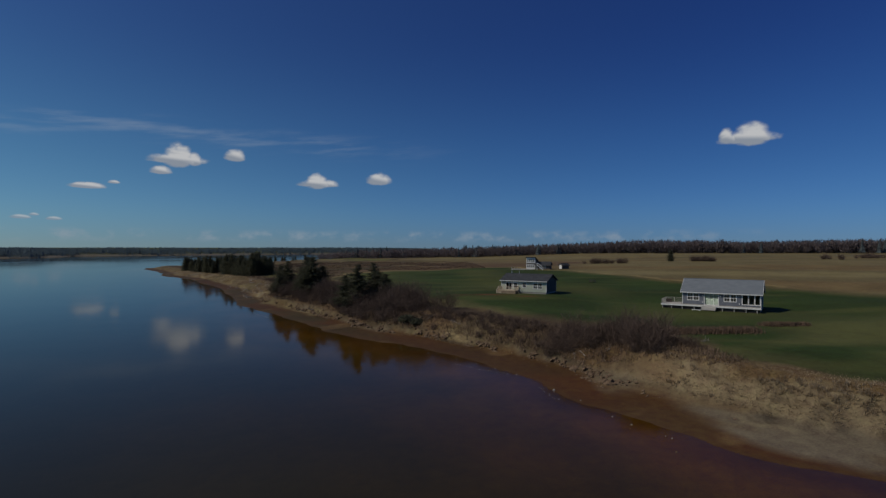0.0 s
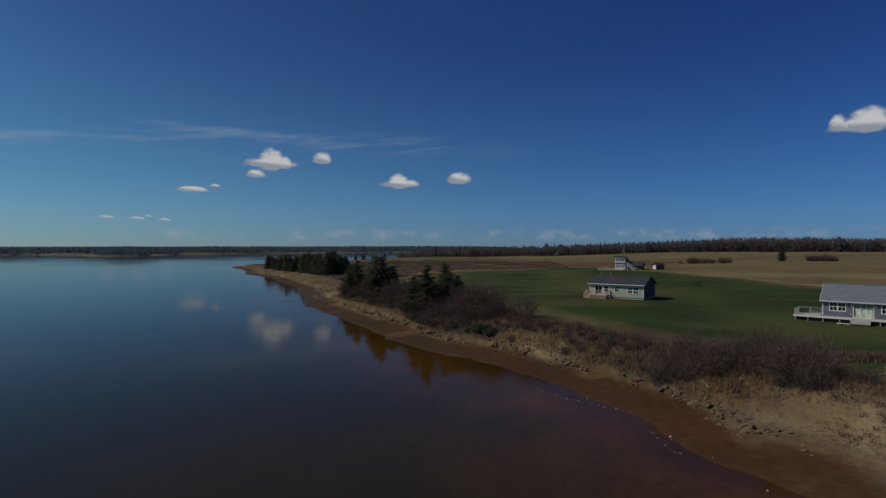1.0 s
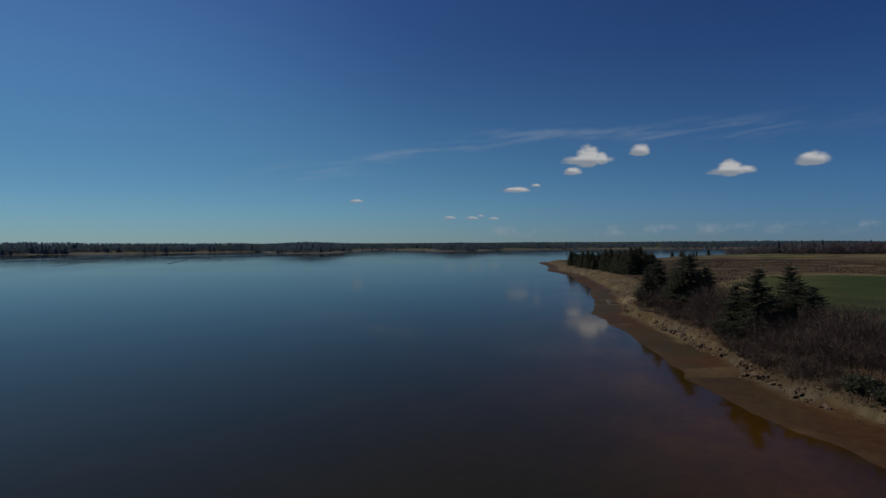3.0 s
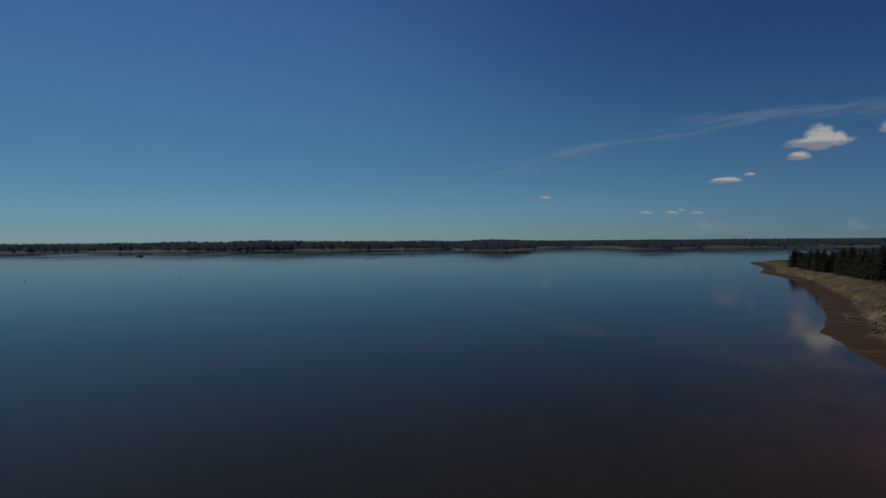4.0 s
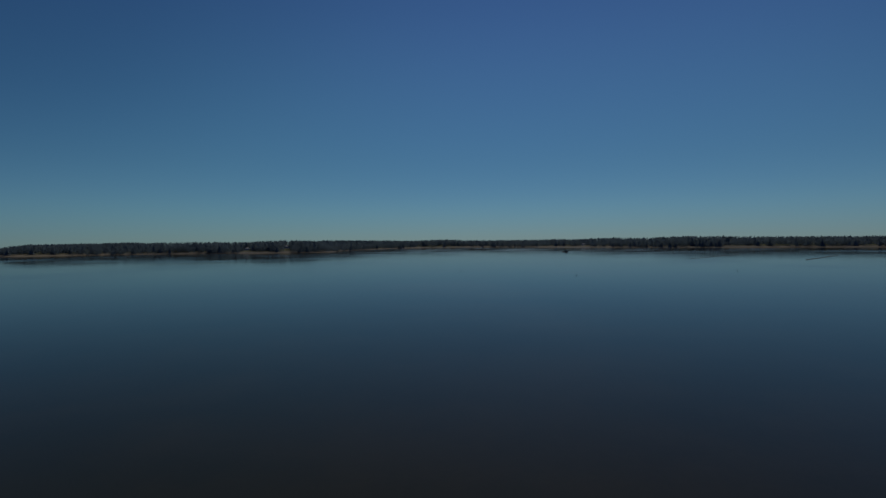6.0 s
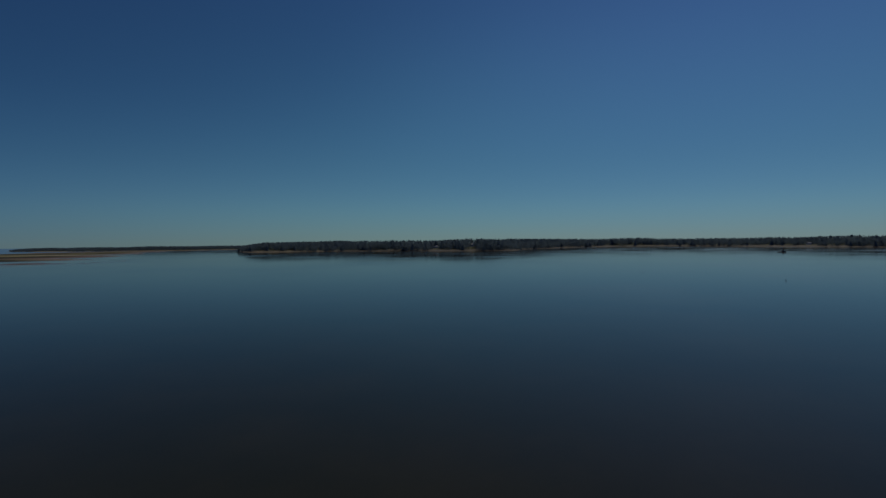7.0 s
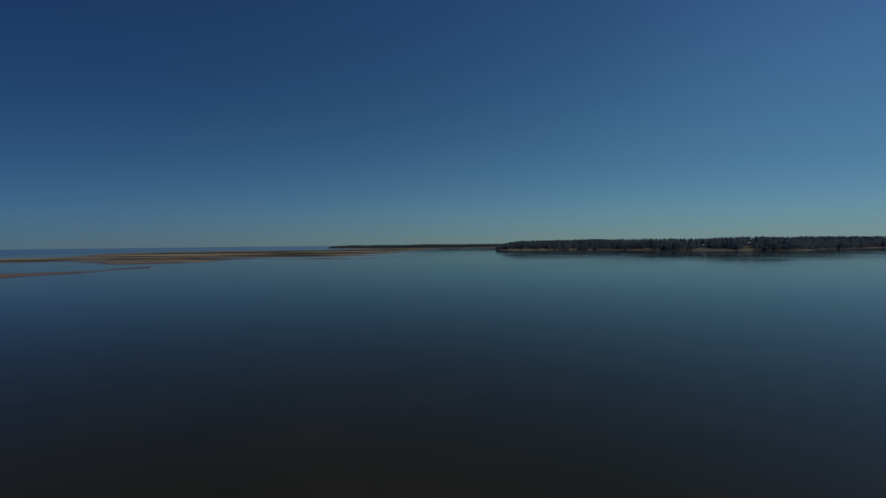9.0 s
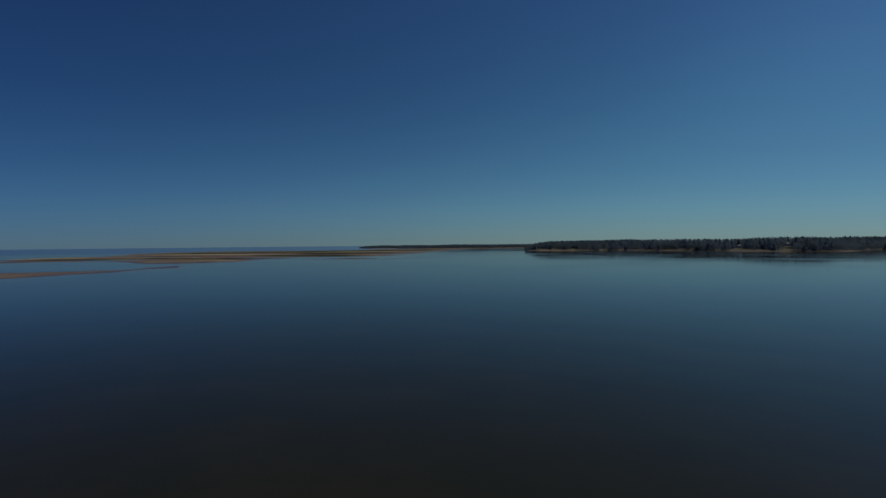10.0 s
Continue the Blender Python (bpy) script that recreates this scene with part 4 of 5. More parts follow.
def boxes(name, items, material):
    """One mesh of boxes, each given by its low and high corner."""
    verts, faces = [], []
    for (a, b, c), (d, e, f) in items:
        k = len(verts)
        verts += [(x, y, z) for x in (a, d) for y in (b, e) for z in (c, f)]
        faces += [tuple(k + i for i in q) for q in ((0, 1, 3, 2), (4, 6, 7, 5), (0, 4, 5, 1), (2, 3, 7, 6), (0, 2, 6, 4), (1, 5, 7, 3))]
    return mesh_from(name, verts, faces, [material])


def beam(name, p, q, w, material, h=None):
    """A bar of rectangular section from p to q."""
    p, q = Vector(p), Vector(q)
    rot = (q - p).to_track_quat("Z", "Y")
    h = h or w
    verts = [e + rot @ Vector((sx * w / 2, sy * h / 2, 0)) for e in (p, q) for sx, sy in ((-1, -1), (1, -1), (1, 1), (-1, 1))]
    faces = [(3, 2, 1, 0), (4, 5, 6, 7)] + [(i, (i + 1) % 4, 4 + (i + 1) % 4, 4 + i) for i in range(4)]
    return mesh_from(name, verts, faces, [material])


def pierced(length, height, thick, holes):
    """Boxes of a wall along x with openings (x0, x1, z0, z1) right through it."""
    xs = sorted({0.0, length, *[h[0] for h in holes], *[h[1] for h in holes]})
    out = []
    for a, b in zip(xs[:-1], xs[1:]):
        z = 0.0
        for h in sorted([h for h in holes if h[0] <= a + 1e-6 and h[1] >= b - 1e-6], key=lambda h: h[2]):
            if h[2] > z:
                out.append(((a, 0, z), (b, thick, h[2])))
            z = h[3]
        if z < height:
            out.append(((a, 0, z), (b, thick, height)))
    return out


def glass_material():
    mat, n, bsdf = shader("window_glass", 0.02)
    bsdf.inputs["Base Color"].default_value = (0.75, 0.82, 0.82, 1)
    bsdf.inputs["Transmission Weight"].default_value = 1.0
    bsdf.inputs["IOR"].default_value = 1.45
    return mat


def lap_material(name, a, b, pitch):
    """Painted clapboard: narrow laps with a shadowed lip, slightly weathered."""
    mat, n, bsdf = shader(name, 0.7, 0.0, 0.35)
    co = n.add("ShaderNodeTexCoord").outputs["Object"]
    sep = n.add("ShaderNodeSeparateXYZ")
    n.link(co, sep.inputs[0])
    saw = n.math("FRACT", n.math("DIVIDE", sep.outputs[2], pitch))
    tone = n.math("ADD", n.math("MULTIPLY", n.noise(co, 0.7, 3), 0.6), n.math("MULTIPLY", n.noise(co, 11.0, 3), 0.4))
    n.link(n.mix(n.smooth(tone, 0.3, 0.7), a, b), bsdf.inputs["Base Color"])
    bp = n.add("ShaderNodeBump")
    bp.inputs["Strength"].default_value = 0.7
    bp.inputs["Distance"].default_value = 0.015
    n.link(saw, bp.inputs["Height"])
    n.link(bp.outputs[0], bsdf.inputs["Normal"])
    return mat


M_GLASS = glass_material()
M_WHITE = plain("white_trim", (0.62, 0.62, 0.59), (0.76, 0.76, 0.73), 1.5, 0.6)
M_SLATE = lap_material("slate_blue_siding", (0.105, 0.115, 0.135), (0.15, 0.16, 0.185), 0.13)
M_LIGHT = lap_material("pale_grey_siding", (0.36, 0.385, 0.305), (0.43, 0.455, 0.37), 0.13)
# siding darkened in its colour, for the shade on the pale cottage's gable
M_SHADE_SIDING = lap_material("shade_grey_siding", (0.034, 0.037, 0.043), (0.05, 0.053, 0.060), 0.13)
M_DARKWALL = lap_material("dark_brown_siding", (0.06, 0.05, 0.045), (0.10, 0.085, 0.075), 0.15)
M_ROOF_PALE = plain("pale_grey_roofing", (0.115, 0.130, 0.145), (0.155, 0.172, 0.188), 0.8, 0.75, bump=0.3, stretch=(1, 1, 6))
M_ROOF_DARK = plain("charcoal_shingles", (0.022, 0.024, 0.028), (0.05, 0.053, 0.058), 0.9, 0.9, bump=0.5, stretch=(1, 1, 6))
M_DECK = plain("grey_weathered_boards", (0.30, 0.28, 0.25), (0.44, 0.42, 0.38), 1.2, 0.85, bump=0.3, stretch=(0.4, 4, 1), island=0.15)
M_TANWOOD = plain("new_tan_lumber", (0.40, 0.32, 0.22), (0.54, 0.44, 0.32), 1.5, 0.85, bump=0.3, stretch=(4, 4, 0.5), island=0.15)
M_SKIRT = plain("tan_skirt_boards", (0.20, 0.15, 0.10), (0.30, 0.23, 0.155), 1.5, 0.9, bump=0.3, stretch=(4, 4, 0.5), island=0.12)
M_DARKWOOD = plain("dark_wood", (0.04, 0.03, 0.025), (0.08, 0.06, 0.05), 3.0, 0.85, bump=0.3)
M_CURTAIN = plain("pale_green_curtain", (0.45, 0.50, 0.42), (0.60, 0.64, 0.55), 3.0, 0.95, stretch=(6, 1, 0.2))
M_INSIDE = plain("interior_boards", (0.22, 0.20, 0.18), (0.30, 0.28, 0.25), 1.0, 0.9)
M_CONCRETE = plain("concrete", (0.28, 0.27, 0.25), (0.38, 0.37, 0.35), 2.0, 0.9, bump=0.3)
M_PIPE = plain("galvanised_pipe", (0.45, 0.46, 0.47), (0.6, 0.6, 0.6), 5.0, 0.45, metal=0.7)


def window(house, x0, x1, z0, z1, wall_y, thick, cols=2, rows=2, name="window"):
    """Frame set in the opening, with a pane and glazing bars; the outer face is at wall_y, facing -y."""
    t = 0.13
    fr = part(name, boxes("window_frame", [
        ((x0 - t, wall_y - 0.03, z0 - t), (x0, wall_y + 0.10, z1 + t)), ((x1, wall_y - 0.03, z0 - t), (x1 + t, wall_y + 0.10, z1 + t)),
        ((x0, wall_y - 0.03, z1), (x1, wall_y + 0.10, z1 + t)), ((x0 - 0.0, wall_y - 0.07, z0 - t), (x1, wall_y + 0.10, z0))], M_WHITE), house)
    pane = part("pane", boxes("pane", [((x0, wall_y + 0.045, z0), (x1, wall_y + 0.057, z1))], M_GLASS), fr, "clear dark window glass")
    pane.visible_shadow = False
    bars = [((x0 + (x1 - x0) * k / cols - 0.032, wall_y + 0.02, z0), (x0 + (x1 - x0) * k / cols + 0.032, wall_y + 0.043, z1)) for k in range(1, cols)]
    bars += [((x0, wall_y + 0.012, z0 + (z1 - z0) * k / rows - 0.04), (x1, wall_y + 0.044, z0 + (z1 - z0) * k / rows + 0.04)) for k in range(1, rows)]
    for b in bars:
        part("glazing_bar", boxes("glazing_bar", [b], M_WHITE), fr)
    return fr


def gable_end(L0, L1, W, h, rise):
    """A wall with a gable, as a thick slab between x = L0 and L1."""
    prof = [(0, 0), (W, 0), (W, h), (W / 2, h + rise), (0, h)]
    verts = [(x, y, z) for x in (L0, L1) for y, z in prof]
    faces = [(4, 3, 2, 1, 0), (5, 6, 7, 8, 9)] + [(i, (i + 1) % 5, 5 + (i + 1) % 5, 5 + i) for i in range(5)]
    return verts, faces


def roof_slope(L, W, h, rise, over, gable, thick, back):
    """One sloping slab of roof, its upper side stepped by lapped courses."""
    half = W / 2
    run = half + over
    at = lambda f: (-over + run * f, h + rise * (half - run + run * f) / half)
    prof, n = [at(0.0)], 14
    for k in range(n):
        y0, z0 = at(k / n)
        y1, z1 = at((k + 1) / n)
        prof += [(y0 + 0.001 * (k > 0), z0 + thick + 0.022), (y1, z1 + thick)]
    prof.append(at(1.0))
    m = len(prof)
    verts = [(x, y, z) for x in (-gable, L + gable) for y, z in prof]
    faces = [(i, (i + 1) % m, m + (i + 1) % m, m + i) for i in range(m)]
    faces += [(0, 2 * k + 1, 2 * k + 2, m - 1) if k == n - 1 else (0, 2 * k + 1, 2 * k + 2) for k in range(n)]
    faces += [tuple(m + i for i in f[::-1]) for f in faces[m:]]
    if back:
        verts = [(x, W - y, z) for x, y, z in verts]
        faces = [f[::-1] for f in faces]
    return verts, faces


def cottage(name, m, L, W, h, rise, wall, roof, holes, skirt, label, gable=None, trim=None, trim2=None):
    """Hollow cottage with a gabled roof: front wall along x, pierced for its openings."""
    house = new(name)
    house.matrix_world = m
    trim2 = trim2 or M_WHITE
    t = 0.18
    front = part("front_wall", boxes("front_wall", pierced(L, h, t, holes), wall), house)
    part("back_wall", boxes("back_wall", [((0, W - t, 0), (L, W, h))], wall), house)
    for a in (0.0, L - t):
        v, f = gable_end(a + (0.002 if a == 0 else -0.0), a + t, W - 2 * t, h, rise * (W - 2 * t) / W)
        v = [(x, y + t, z) for x, y, z in v]
        part("gable_wall", mesh_from("gable_wall", v, f, [gable or wall]), house)
    part("floor_slab", boxes("floor_slab", [((t, t, -0.15), (L - t, W - t, 0.0))], M_INSIDE), house)
    part("partition", boxes("partition", [((t, W * 0.5, 0.0), (L - t, W * 0.5 + 0.1, h))], M_INSIDE), house)
    part("foundation", boxes("foundation", [((0.08, 0.08, -skirt), (L - 0.08, W - 0.08, -0.16))], M_CONCRETE), house)
    for back in (False, True):
        v, f = roof_slope(L, W, h, rise, 0.42, 0.32, 0.13, back)
        part("roof_slope", mesh_from("roof_slope", v, f, [roof]), house)
    part("ridge_cap", boxes("ridge_cap", [((-0.33, W / 2 - 0.14, h + rise + 0.09), (L + 0.33, W / 2 + 0.14, h + rise + 0.155))], roof), house)
    drop = rise * 0.42 / (W / 2)
    part("fascia", boxes("fascia", [((-0.32, -0.46, h - drop + 0.02), (L + 0.32, -0.425, h - drop + 0.15))], trim2), house)
    part("fascia", boxes("fascia", [((-0.32, W + 0.425, h - drop + 0.02), (L + 0.32, W + 0.46, h - drop + 0.15))], trim2), house)
    for x in (-0.345, L + 0.345):
        for y, s in ((-0.42, 1), (W + 0.42, -1)):
            part("rake_board", beam("rake_board", (x, y, h - drop + 0.05), (x, W / 2, h + rise + 0.05), 0.035, trim or M_WHITE, 0.20), house)
    for x in (-0.02, L - 0.09):
        part("corner_board", boxes("corner_board", [((x, -0.022, 0), (x + 0.11, -0.001, h))], trim2), house)
    return tagged(house, label, "house")


def planks(name, x0, x1, y0, y1, z, material, width=0.14):
    """Deck boards along x with open joints."""
    items, y = [], y0
    while y < y1 - 0.02:
        items.append(((x0, y, z - 0.035), (x1, min(y + width, y1), z)))
        y += width + 0.012
    return boxes(name, items, material)


def railing(parent, p, q, height, mat, slats=0, spacing=1.4):
    """Posts, a top rail and slim balusters from p to q."""
    p, q = Vector(p), Vector(q)
    n = max(1, round((q - p).length / spacing))
    up = Vector((0, 0, height))
    for k in range(n + 1):
        a = p.lerp(q, k / n)
        part("post", beam("post", a - Vector((0, 0, 0.12)), a + up, 0.09, mat), parent)
    part("top_rail", beam("top_rail", p + up, q + up, 0.09, mat, 0.05), parent)
    part("lower_rail", beam("lower_rail", p + Vector((0, 0, 0.12)), q + Vector((0, 0, 0.12)), 0.06, mat, 0.04), parent)
    for k in range(slats):
        a = p.lerp(q, (k + 0.5) / slats)
        part("baluster", beam("baluster", a + Vector((0, 0, 0.12)), a + up, 0.035, mat), parent)


def stairs(parent, x0, x1, y, z, steps, mat, rise=0.18, tread=0.28):
    """Open steps that go down towards -y from the deck's edge."""
    for k in range(steps):
        part("tread", boxes("tread", [((x0, y - tread * (k + 1), z - rise * (k + 1) - 0.04), (x1, y - tread * k + 0.02, z - rise * (k + 1)))], mat), parent)
        part("riser", boxes("riser", [((x0 + 0.02, y - tread * k - 0.012, z - rise * (k + 1)), (x1 - 0.02, y - tread * k + 0.006, z - rise * k - 0.045))], mat), parent)
    for x in (x0 - 0.05, x1):
        part("stringer", beam("stringer", (x + 0.025, y, z - 0.15), (x + 0.025, y - tread * steps, z - rise * steps - 0.12), 0.05, mat, 0.25), parent)


# ---- grey cottage with the long deck ----
AX, AY, AZ, AT, AS = 47.1, 105.6, 4.6, -33.6, 0.966
holes_a = [(1.0, 1.88, 0.85, 2.12), (2.1, 2.98, 0.85, 2.12), (4.1, 6.5, 0.02, 2.14), (7.6, 8.48, 0.85, 2.12), (8.75, 9.6, 0.85, 2.12),
           (10.72, 11.62, 0.42, 2.16), (11.8, 12.68, 0.42, 2.16), (12.86, 13.62, 0.42, 2.16)]
house_a = cottage("cottage", pose(AX, AY, AZ, 0, 0, AT) @ Matrix.Scale(AS, 4), 13.8, 7.7, 2.5, 2.33, M_SLATE, M_ROOF_PALE, holes_a, 0.95,
                  "slate-blue clapboard cottage with pale grey roof and white windows")
for k, (x0, x1, z0, z1) in enumerate(holes_a):
    if k == 2:
        window(house_a, x0, x1, z0, z1, 0.0, 0.18, 3, 1, "sliding_door")
        v, f = [], []
        for i in range(61):
            x = x0 + 0.05 + (x1 - x0 - 0.1) * i / 60
            v += [(x, 0.17 + 0.03 * math.sin(i * 1.3), z0), (x, 0.17 + 0.03 * math.sin(i * 1.3), z1)]
            if i:
                f.append((2 * i - 2, 2 * i, 2 * i + 1, 2 * i - 1))
        part("curtain", mesh_from("curtain", v, f, [M_CURTAIN], smooth=True), house_a, "pale green curtain behind the glass")
    else:
        window(house_a, x0, x1, z0, z1, 0.0, 0.18, 2 if k not in (5, 6, 7) else 1, 2 if k not in (5, 6, 7) else 1)
for x, z in ((3.8, 1.75), (6.9, 1.75), (3.7, 0.45), (10.2, 0.45)):
    part("wall_lamp", boxes("wall_lamp", [((x - 0.06, -0.12, z - 0.11), (x + 0.06, -0.002, z + 0.11))], M_WHITE), house_a)

deck_a = new("deck")
deck_a.matrix_world = pose(AX, AY, AZ, 0, 0, AT) @ Matrix.Scale(AS, 4)
tagged(deck_a, "long pale wooden deck in front of the grey cottage", "deck")
part("deck_boards", planks("deck_boards", -0.3, 13.9, -1.95, -0.03, -0.06, M_DECK), deck_a)
part("deck_boards", planks("deck_boards", -3.7, -0.32, -1.95, 3.2, -0.06, M_DECK), deck_a)
part("rim_board", boxes("rim_board", [((-3.74, -2.0, -0.28), (13.94, -1.955, -0.05))], M_WHITE), deck_a, "white rim board")
part("rim_board", boxes("rim_board", [((-3.75, -1.955, -0.28), (-3.705, 3.2, -0.05))], M_WHITE), deck_a)
for x in (-3.5, -1.8, 0.2, 2.4, 7.4, 9.4, 11.4, 13.2):
    part("deck_post", boxes("deck_post", [((x, -1.90, -1.0), (x + 0.12, -1.78, -0.10))], M_DECK), deck_a)
for x in (-3.5, -0.6):
    part("deck_post", boxes("deck_post", [((x, 3.0, -1.0), (x + 0.12, 3.12, -0.10))], M_DECK), deck_a)
railing(deck_a, (-3.6, -1.8, -0.06), (-3.6, 3.1, -0.06), 0.95, M_DECK, 16)
railing(deck_a, (-3.6, 3.1, -0.06), (-0.5, 3.1, -0.06), 0.95, M_DECK, 14)
# dark boards added behind the posts to give the shade under the deck
for x0, x1 in ((-3.6, 3.8), (6.4, 13.8)):
    part("skirting", boxes("skirting", [((x0, -1.62, -1.05), (x1, -1.57, -0.11))], M_DARKWOOD), deck_a, "dark boards standing in for the shade under the deck")
stairs(deck_a, 3.9, 6.3, -2.0, -0.06, 4, M_DECK, 0.17, 0.30)
bench = tagged(new("bench", boxes("bench", [((-0.75, -0.2, 0.16), (0.75, 0.2, 0.22)), ((-0.65, -0.16, 0), (-0.55, 0.16, 0.16)), ((0.55, -0.16, 0), (0.65, 0.16, 0.16))], M_WHITE)),
               "small white bench lying by the deck steps", "bench")
bench.matrix_world = pose(AX, AY, 0, 0, 0, AT) @ Matrix.Translation((2.9, -3.0, 0))
bench.location.z = Land.z(bench.location.x, bench.location.y) - 0.03
deck_chair = tagged(new("deck_box", boxes("deck_box", [((-0.5, -0.3, 0), (0.5, 0.3, 0.55)), ((-0.54, -0.34, 0.55), (0.54, 0.34, 0.62))], M_DARKWOOD)),
                    "dark wooden storage box on the deck", "box")
deck_chair.matrix_world = pose(AX, AY, AZ - 0.06, 0, 0, AT) @ Matrix.Translation((-2.9, 2.3, 0))

# ---- pale cottage with the small porch ----
BX, BY, BZ, BT = 14.1, 129.3, 5.12, -29.5
holes_b = [(1.25, 2.6, 0.46, 2.1), (3.15, 4.05, 0.95, 2.05), (5.38, 6.25, 1.15, 2.05), (8.05, 8.93, 0.85, 2.05), (9.2, 10.08, 0.85, 2.05)]
# both gables get the siding with shade painted in
house_b = cottage("cottage", pose(BX, BY, BZ, 0, 0, BT), 11.2, 7.4, 2.6, 1.4, M_LIGHT, M_ROOF_DARK, holes_b, 0.8,
                  "pale grey clapboard cottage with charcoal roof and white trim", M_SHADE_SIDING, M_ROOF_DARK)
for k, (x0, x1, z0, z1) in enumerate(holes_b):
    window(house_b, x0, x1, z0, z1, 0.0, 0.18, 2 if k in (0, 3, 4) else 1, 1 if k == 0 else 2, "patio_door" if k == 0 else "window")
for x in (0.9, 2.9):
    v, f = tapered([Vector((x, 4.3, 3.7)), Vector((x, 4.3, 4.75))], [0.07, 0.07], 10)
    part("vent_pipe", mesh_from("vent_pipe", v, f, [M_PIPE]), house_b, "pale roof vent pipe")
porch = new("porch")
porch.matrix_world = pose(BX, BY, BZ, 0, 0, BT)
tagged(porch, "tan wooden porch with railing and steps beside the pale cottage", "porch")
PZ = 0.42
part("porch_boards", planks("porch_boards", -0.3, 4.5, -1.2, -0.03, PZ, M_TANWOOD), porch)
part("porch_boards", planks("porch_boards", 1.0, 4.5, -2.4, -1.21, PZ, M_TANWOOD), porch)
for k in range(22):
    part("skirt_board", boxes("skirt_board", [((1.0 + 0.16 * k, -2.43, -0.6), (1.145 + 0.16 * k, -2.405, PZ - 0.04))], M_SKIRT), porch)
for k in range(15):
    part("skirt_board", boxes("skirt_board", [((4.505, -2.4 + 0.16 * k, -0.6), (4.53, -2.255 + 0.16 * k, PZ - 0.04))], M_SKIRT), porch)
    if k < 8:
        part("skirt_board", boxes("skirt_board", [((-0.325, -1.2 + 0.15 * k, -0.6), (-0.302, -1.06 + 0.15 * k, PZ - 0.04))], M_SKIRT), porch)
part("rim_board", boxes("rim_board", [((0.98, -2.47, PZ - 0.12), (4.56, -2.435, PZ + 0.01))], M_TANWOOD), porch)
railing(porch, (1.05, -2.3, PZ), (4.4, -2.3, PZ), 0.85, M_TANWOOD, 16, 1.1)
railing(porch, (4.4, -2.3, PZ), (4.4, -0.1, PZ), 0.85, M_TANWOOD, 10)
railing(porch, (-0.22, -1.1, PZ), (-0.22, -0.1, PZ), 0.85, M_TANWOOD, 5)
stairs(porch, -0.2, 0.92, -1.2, PZ, 4, M_TANWOOD, 0.18, 0.32)
for x in (-0.24, 0.97):
    part("hand_rail", beam("hand_rail", (x, -1.15, PZ + 0.85), (x, -2.55, PZ - 0.02), 0.08, M_TANWOOD), porch)
    part("post", beam("post", (x, -2.5, PZ - 0.95), (x, -2.5, PZ + 0.03), 0.09, M_TANWOOD), porch)
    for k in range(6):
        part("baluster", beam("baluster", (x, -1.3 - 0.2 * k, PZ - 0.15 - 0.11 * k), (x, -1.3 - 0.2 * k, PZ + 0.76 - 0.124 * k), 0.04, M_TANWOOD), porch)
part("side_rail", beam("side_rail", (4.55, -2.25, PZ + 0.8), (5.5, -2.25, -0.45), 0.07, M_TANWOOD), porch)

# ---- tall dark house with the white window front, and its low wing ----
TX, TY = 35.4, 228.0
TZ = Land.z(TX + 3, TY) - 0.1
tower = new("tower_house")
tower.matrix_world = pose(TX, TY, TZ, 0, 0, -20)
tagged(tower, "tall dark house with a white front of small windows", "house")
holes_t = [(0.35 + 0.85 * k, 0.90 + 0.85 * k, z, z + 0.95) for k in range(4) for z in (0.9, 3.3)]
part("front_wall", boxes("front_wall", pierced(3.8, 5.0, 0.16, holes_t), M_WHITE), tower, "white front wall with two rows of windows")
part("band", boxes("band", [((0.1, -0.03, 2.15), (3.7, -0.002, 2.75))], M_DARKWALL), tower)
for x0, x1, z0, z1 in holes_t:
    window(tower, x0, x1, z0, z1, 0.0, 0.16, 1, 2)
for x, top in ((0.0, 5.0), (3.64, 5.0)):
    v = [(x, 0.162, 0), (x, 6.0, 0), (x, 6.0, 3.4), (x, 0.162, 5.0)]
    v += [(a + 0.16, b, c) for a, b, c in v]
    part("side_wall", mesh_from("side_wall", v, [(0, 3, 2, 1), (4, 5, 6, 7), (0, 1, 5, 4), (1, 2, 6, 5), (2, 3, 7, 6), (3, 0, 4, 7)], [M_DARKWALL]), tower)
part("back_wall", boxes("back_wall", [((0.16, 5.84, 0), (3.64, 6.0, 3.4))], M_DARKWALL), tower)
part("floor_slab", boxes("floor_slab", [((0.16, 0.16, -0.3), (3.64, 5.84, 0.0))], M_INSIDE), tower)
part("floor_slab", boxes("floor_slab", [((0.16, 0.16, 2.4), (3.64, 5.84, 2.55))], M_INSIDE), tower)
v = [(-0.3, -0.5, 5.15), (4.1, -0.5, 5.15), (4.1, 6.4, 3.30), (-0.3, 6.4, 3.30)]
v += [(a, b, c + 0.16) for a, b, c in v]
part("shed_roof", mesh_from("shed_roof", v, [(3, 2, 1, 0), (4, 5, 6, 7), (0, 1, 5, 4), (1, 2, 6, 5), (2, 3, 7, 6), (3, 0, 4, 7)], [M_ROOF_DARK]), tower)
wing = cottage("wing", pose(TX + 4.2, TY - 1.7, TZ, 0, 0, -20), 5.4, 5.0, 1.9, 1.3, M_DARKWALL, M_ROOF_DARK, [(1.2, 2.0, 0.8, 1.6), (2.8, 3.6, 0.8, 1.6)], 0.3,
               "low dark wing of the tall house with charcoal roof", None, M_ROOF_DARK, M_DARKWALL)
for x0, x1, z0, z1 in ((1.2, 2.0, 0.8, 1.6), (2.8, 3.6, 0.8, 1.6)):
    window(wing, x0, x1, z0, z1, 0.0, 0.18, 1, 2)
steps_t = tagged(new("outside_stair"), "dark outside stair with two white hand rails", "stair")
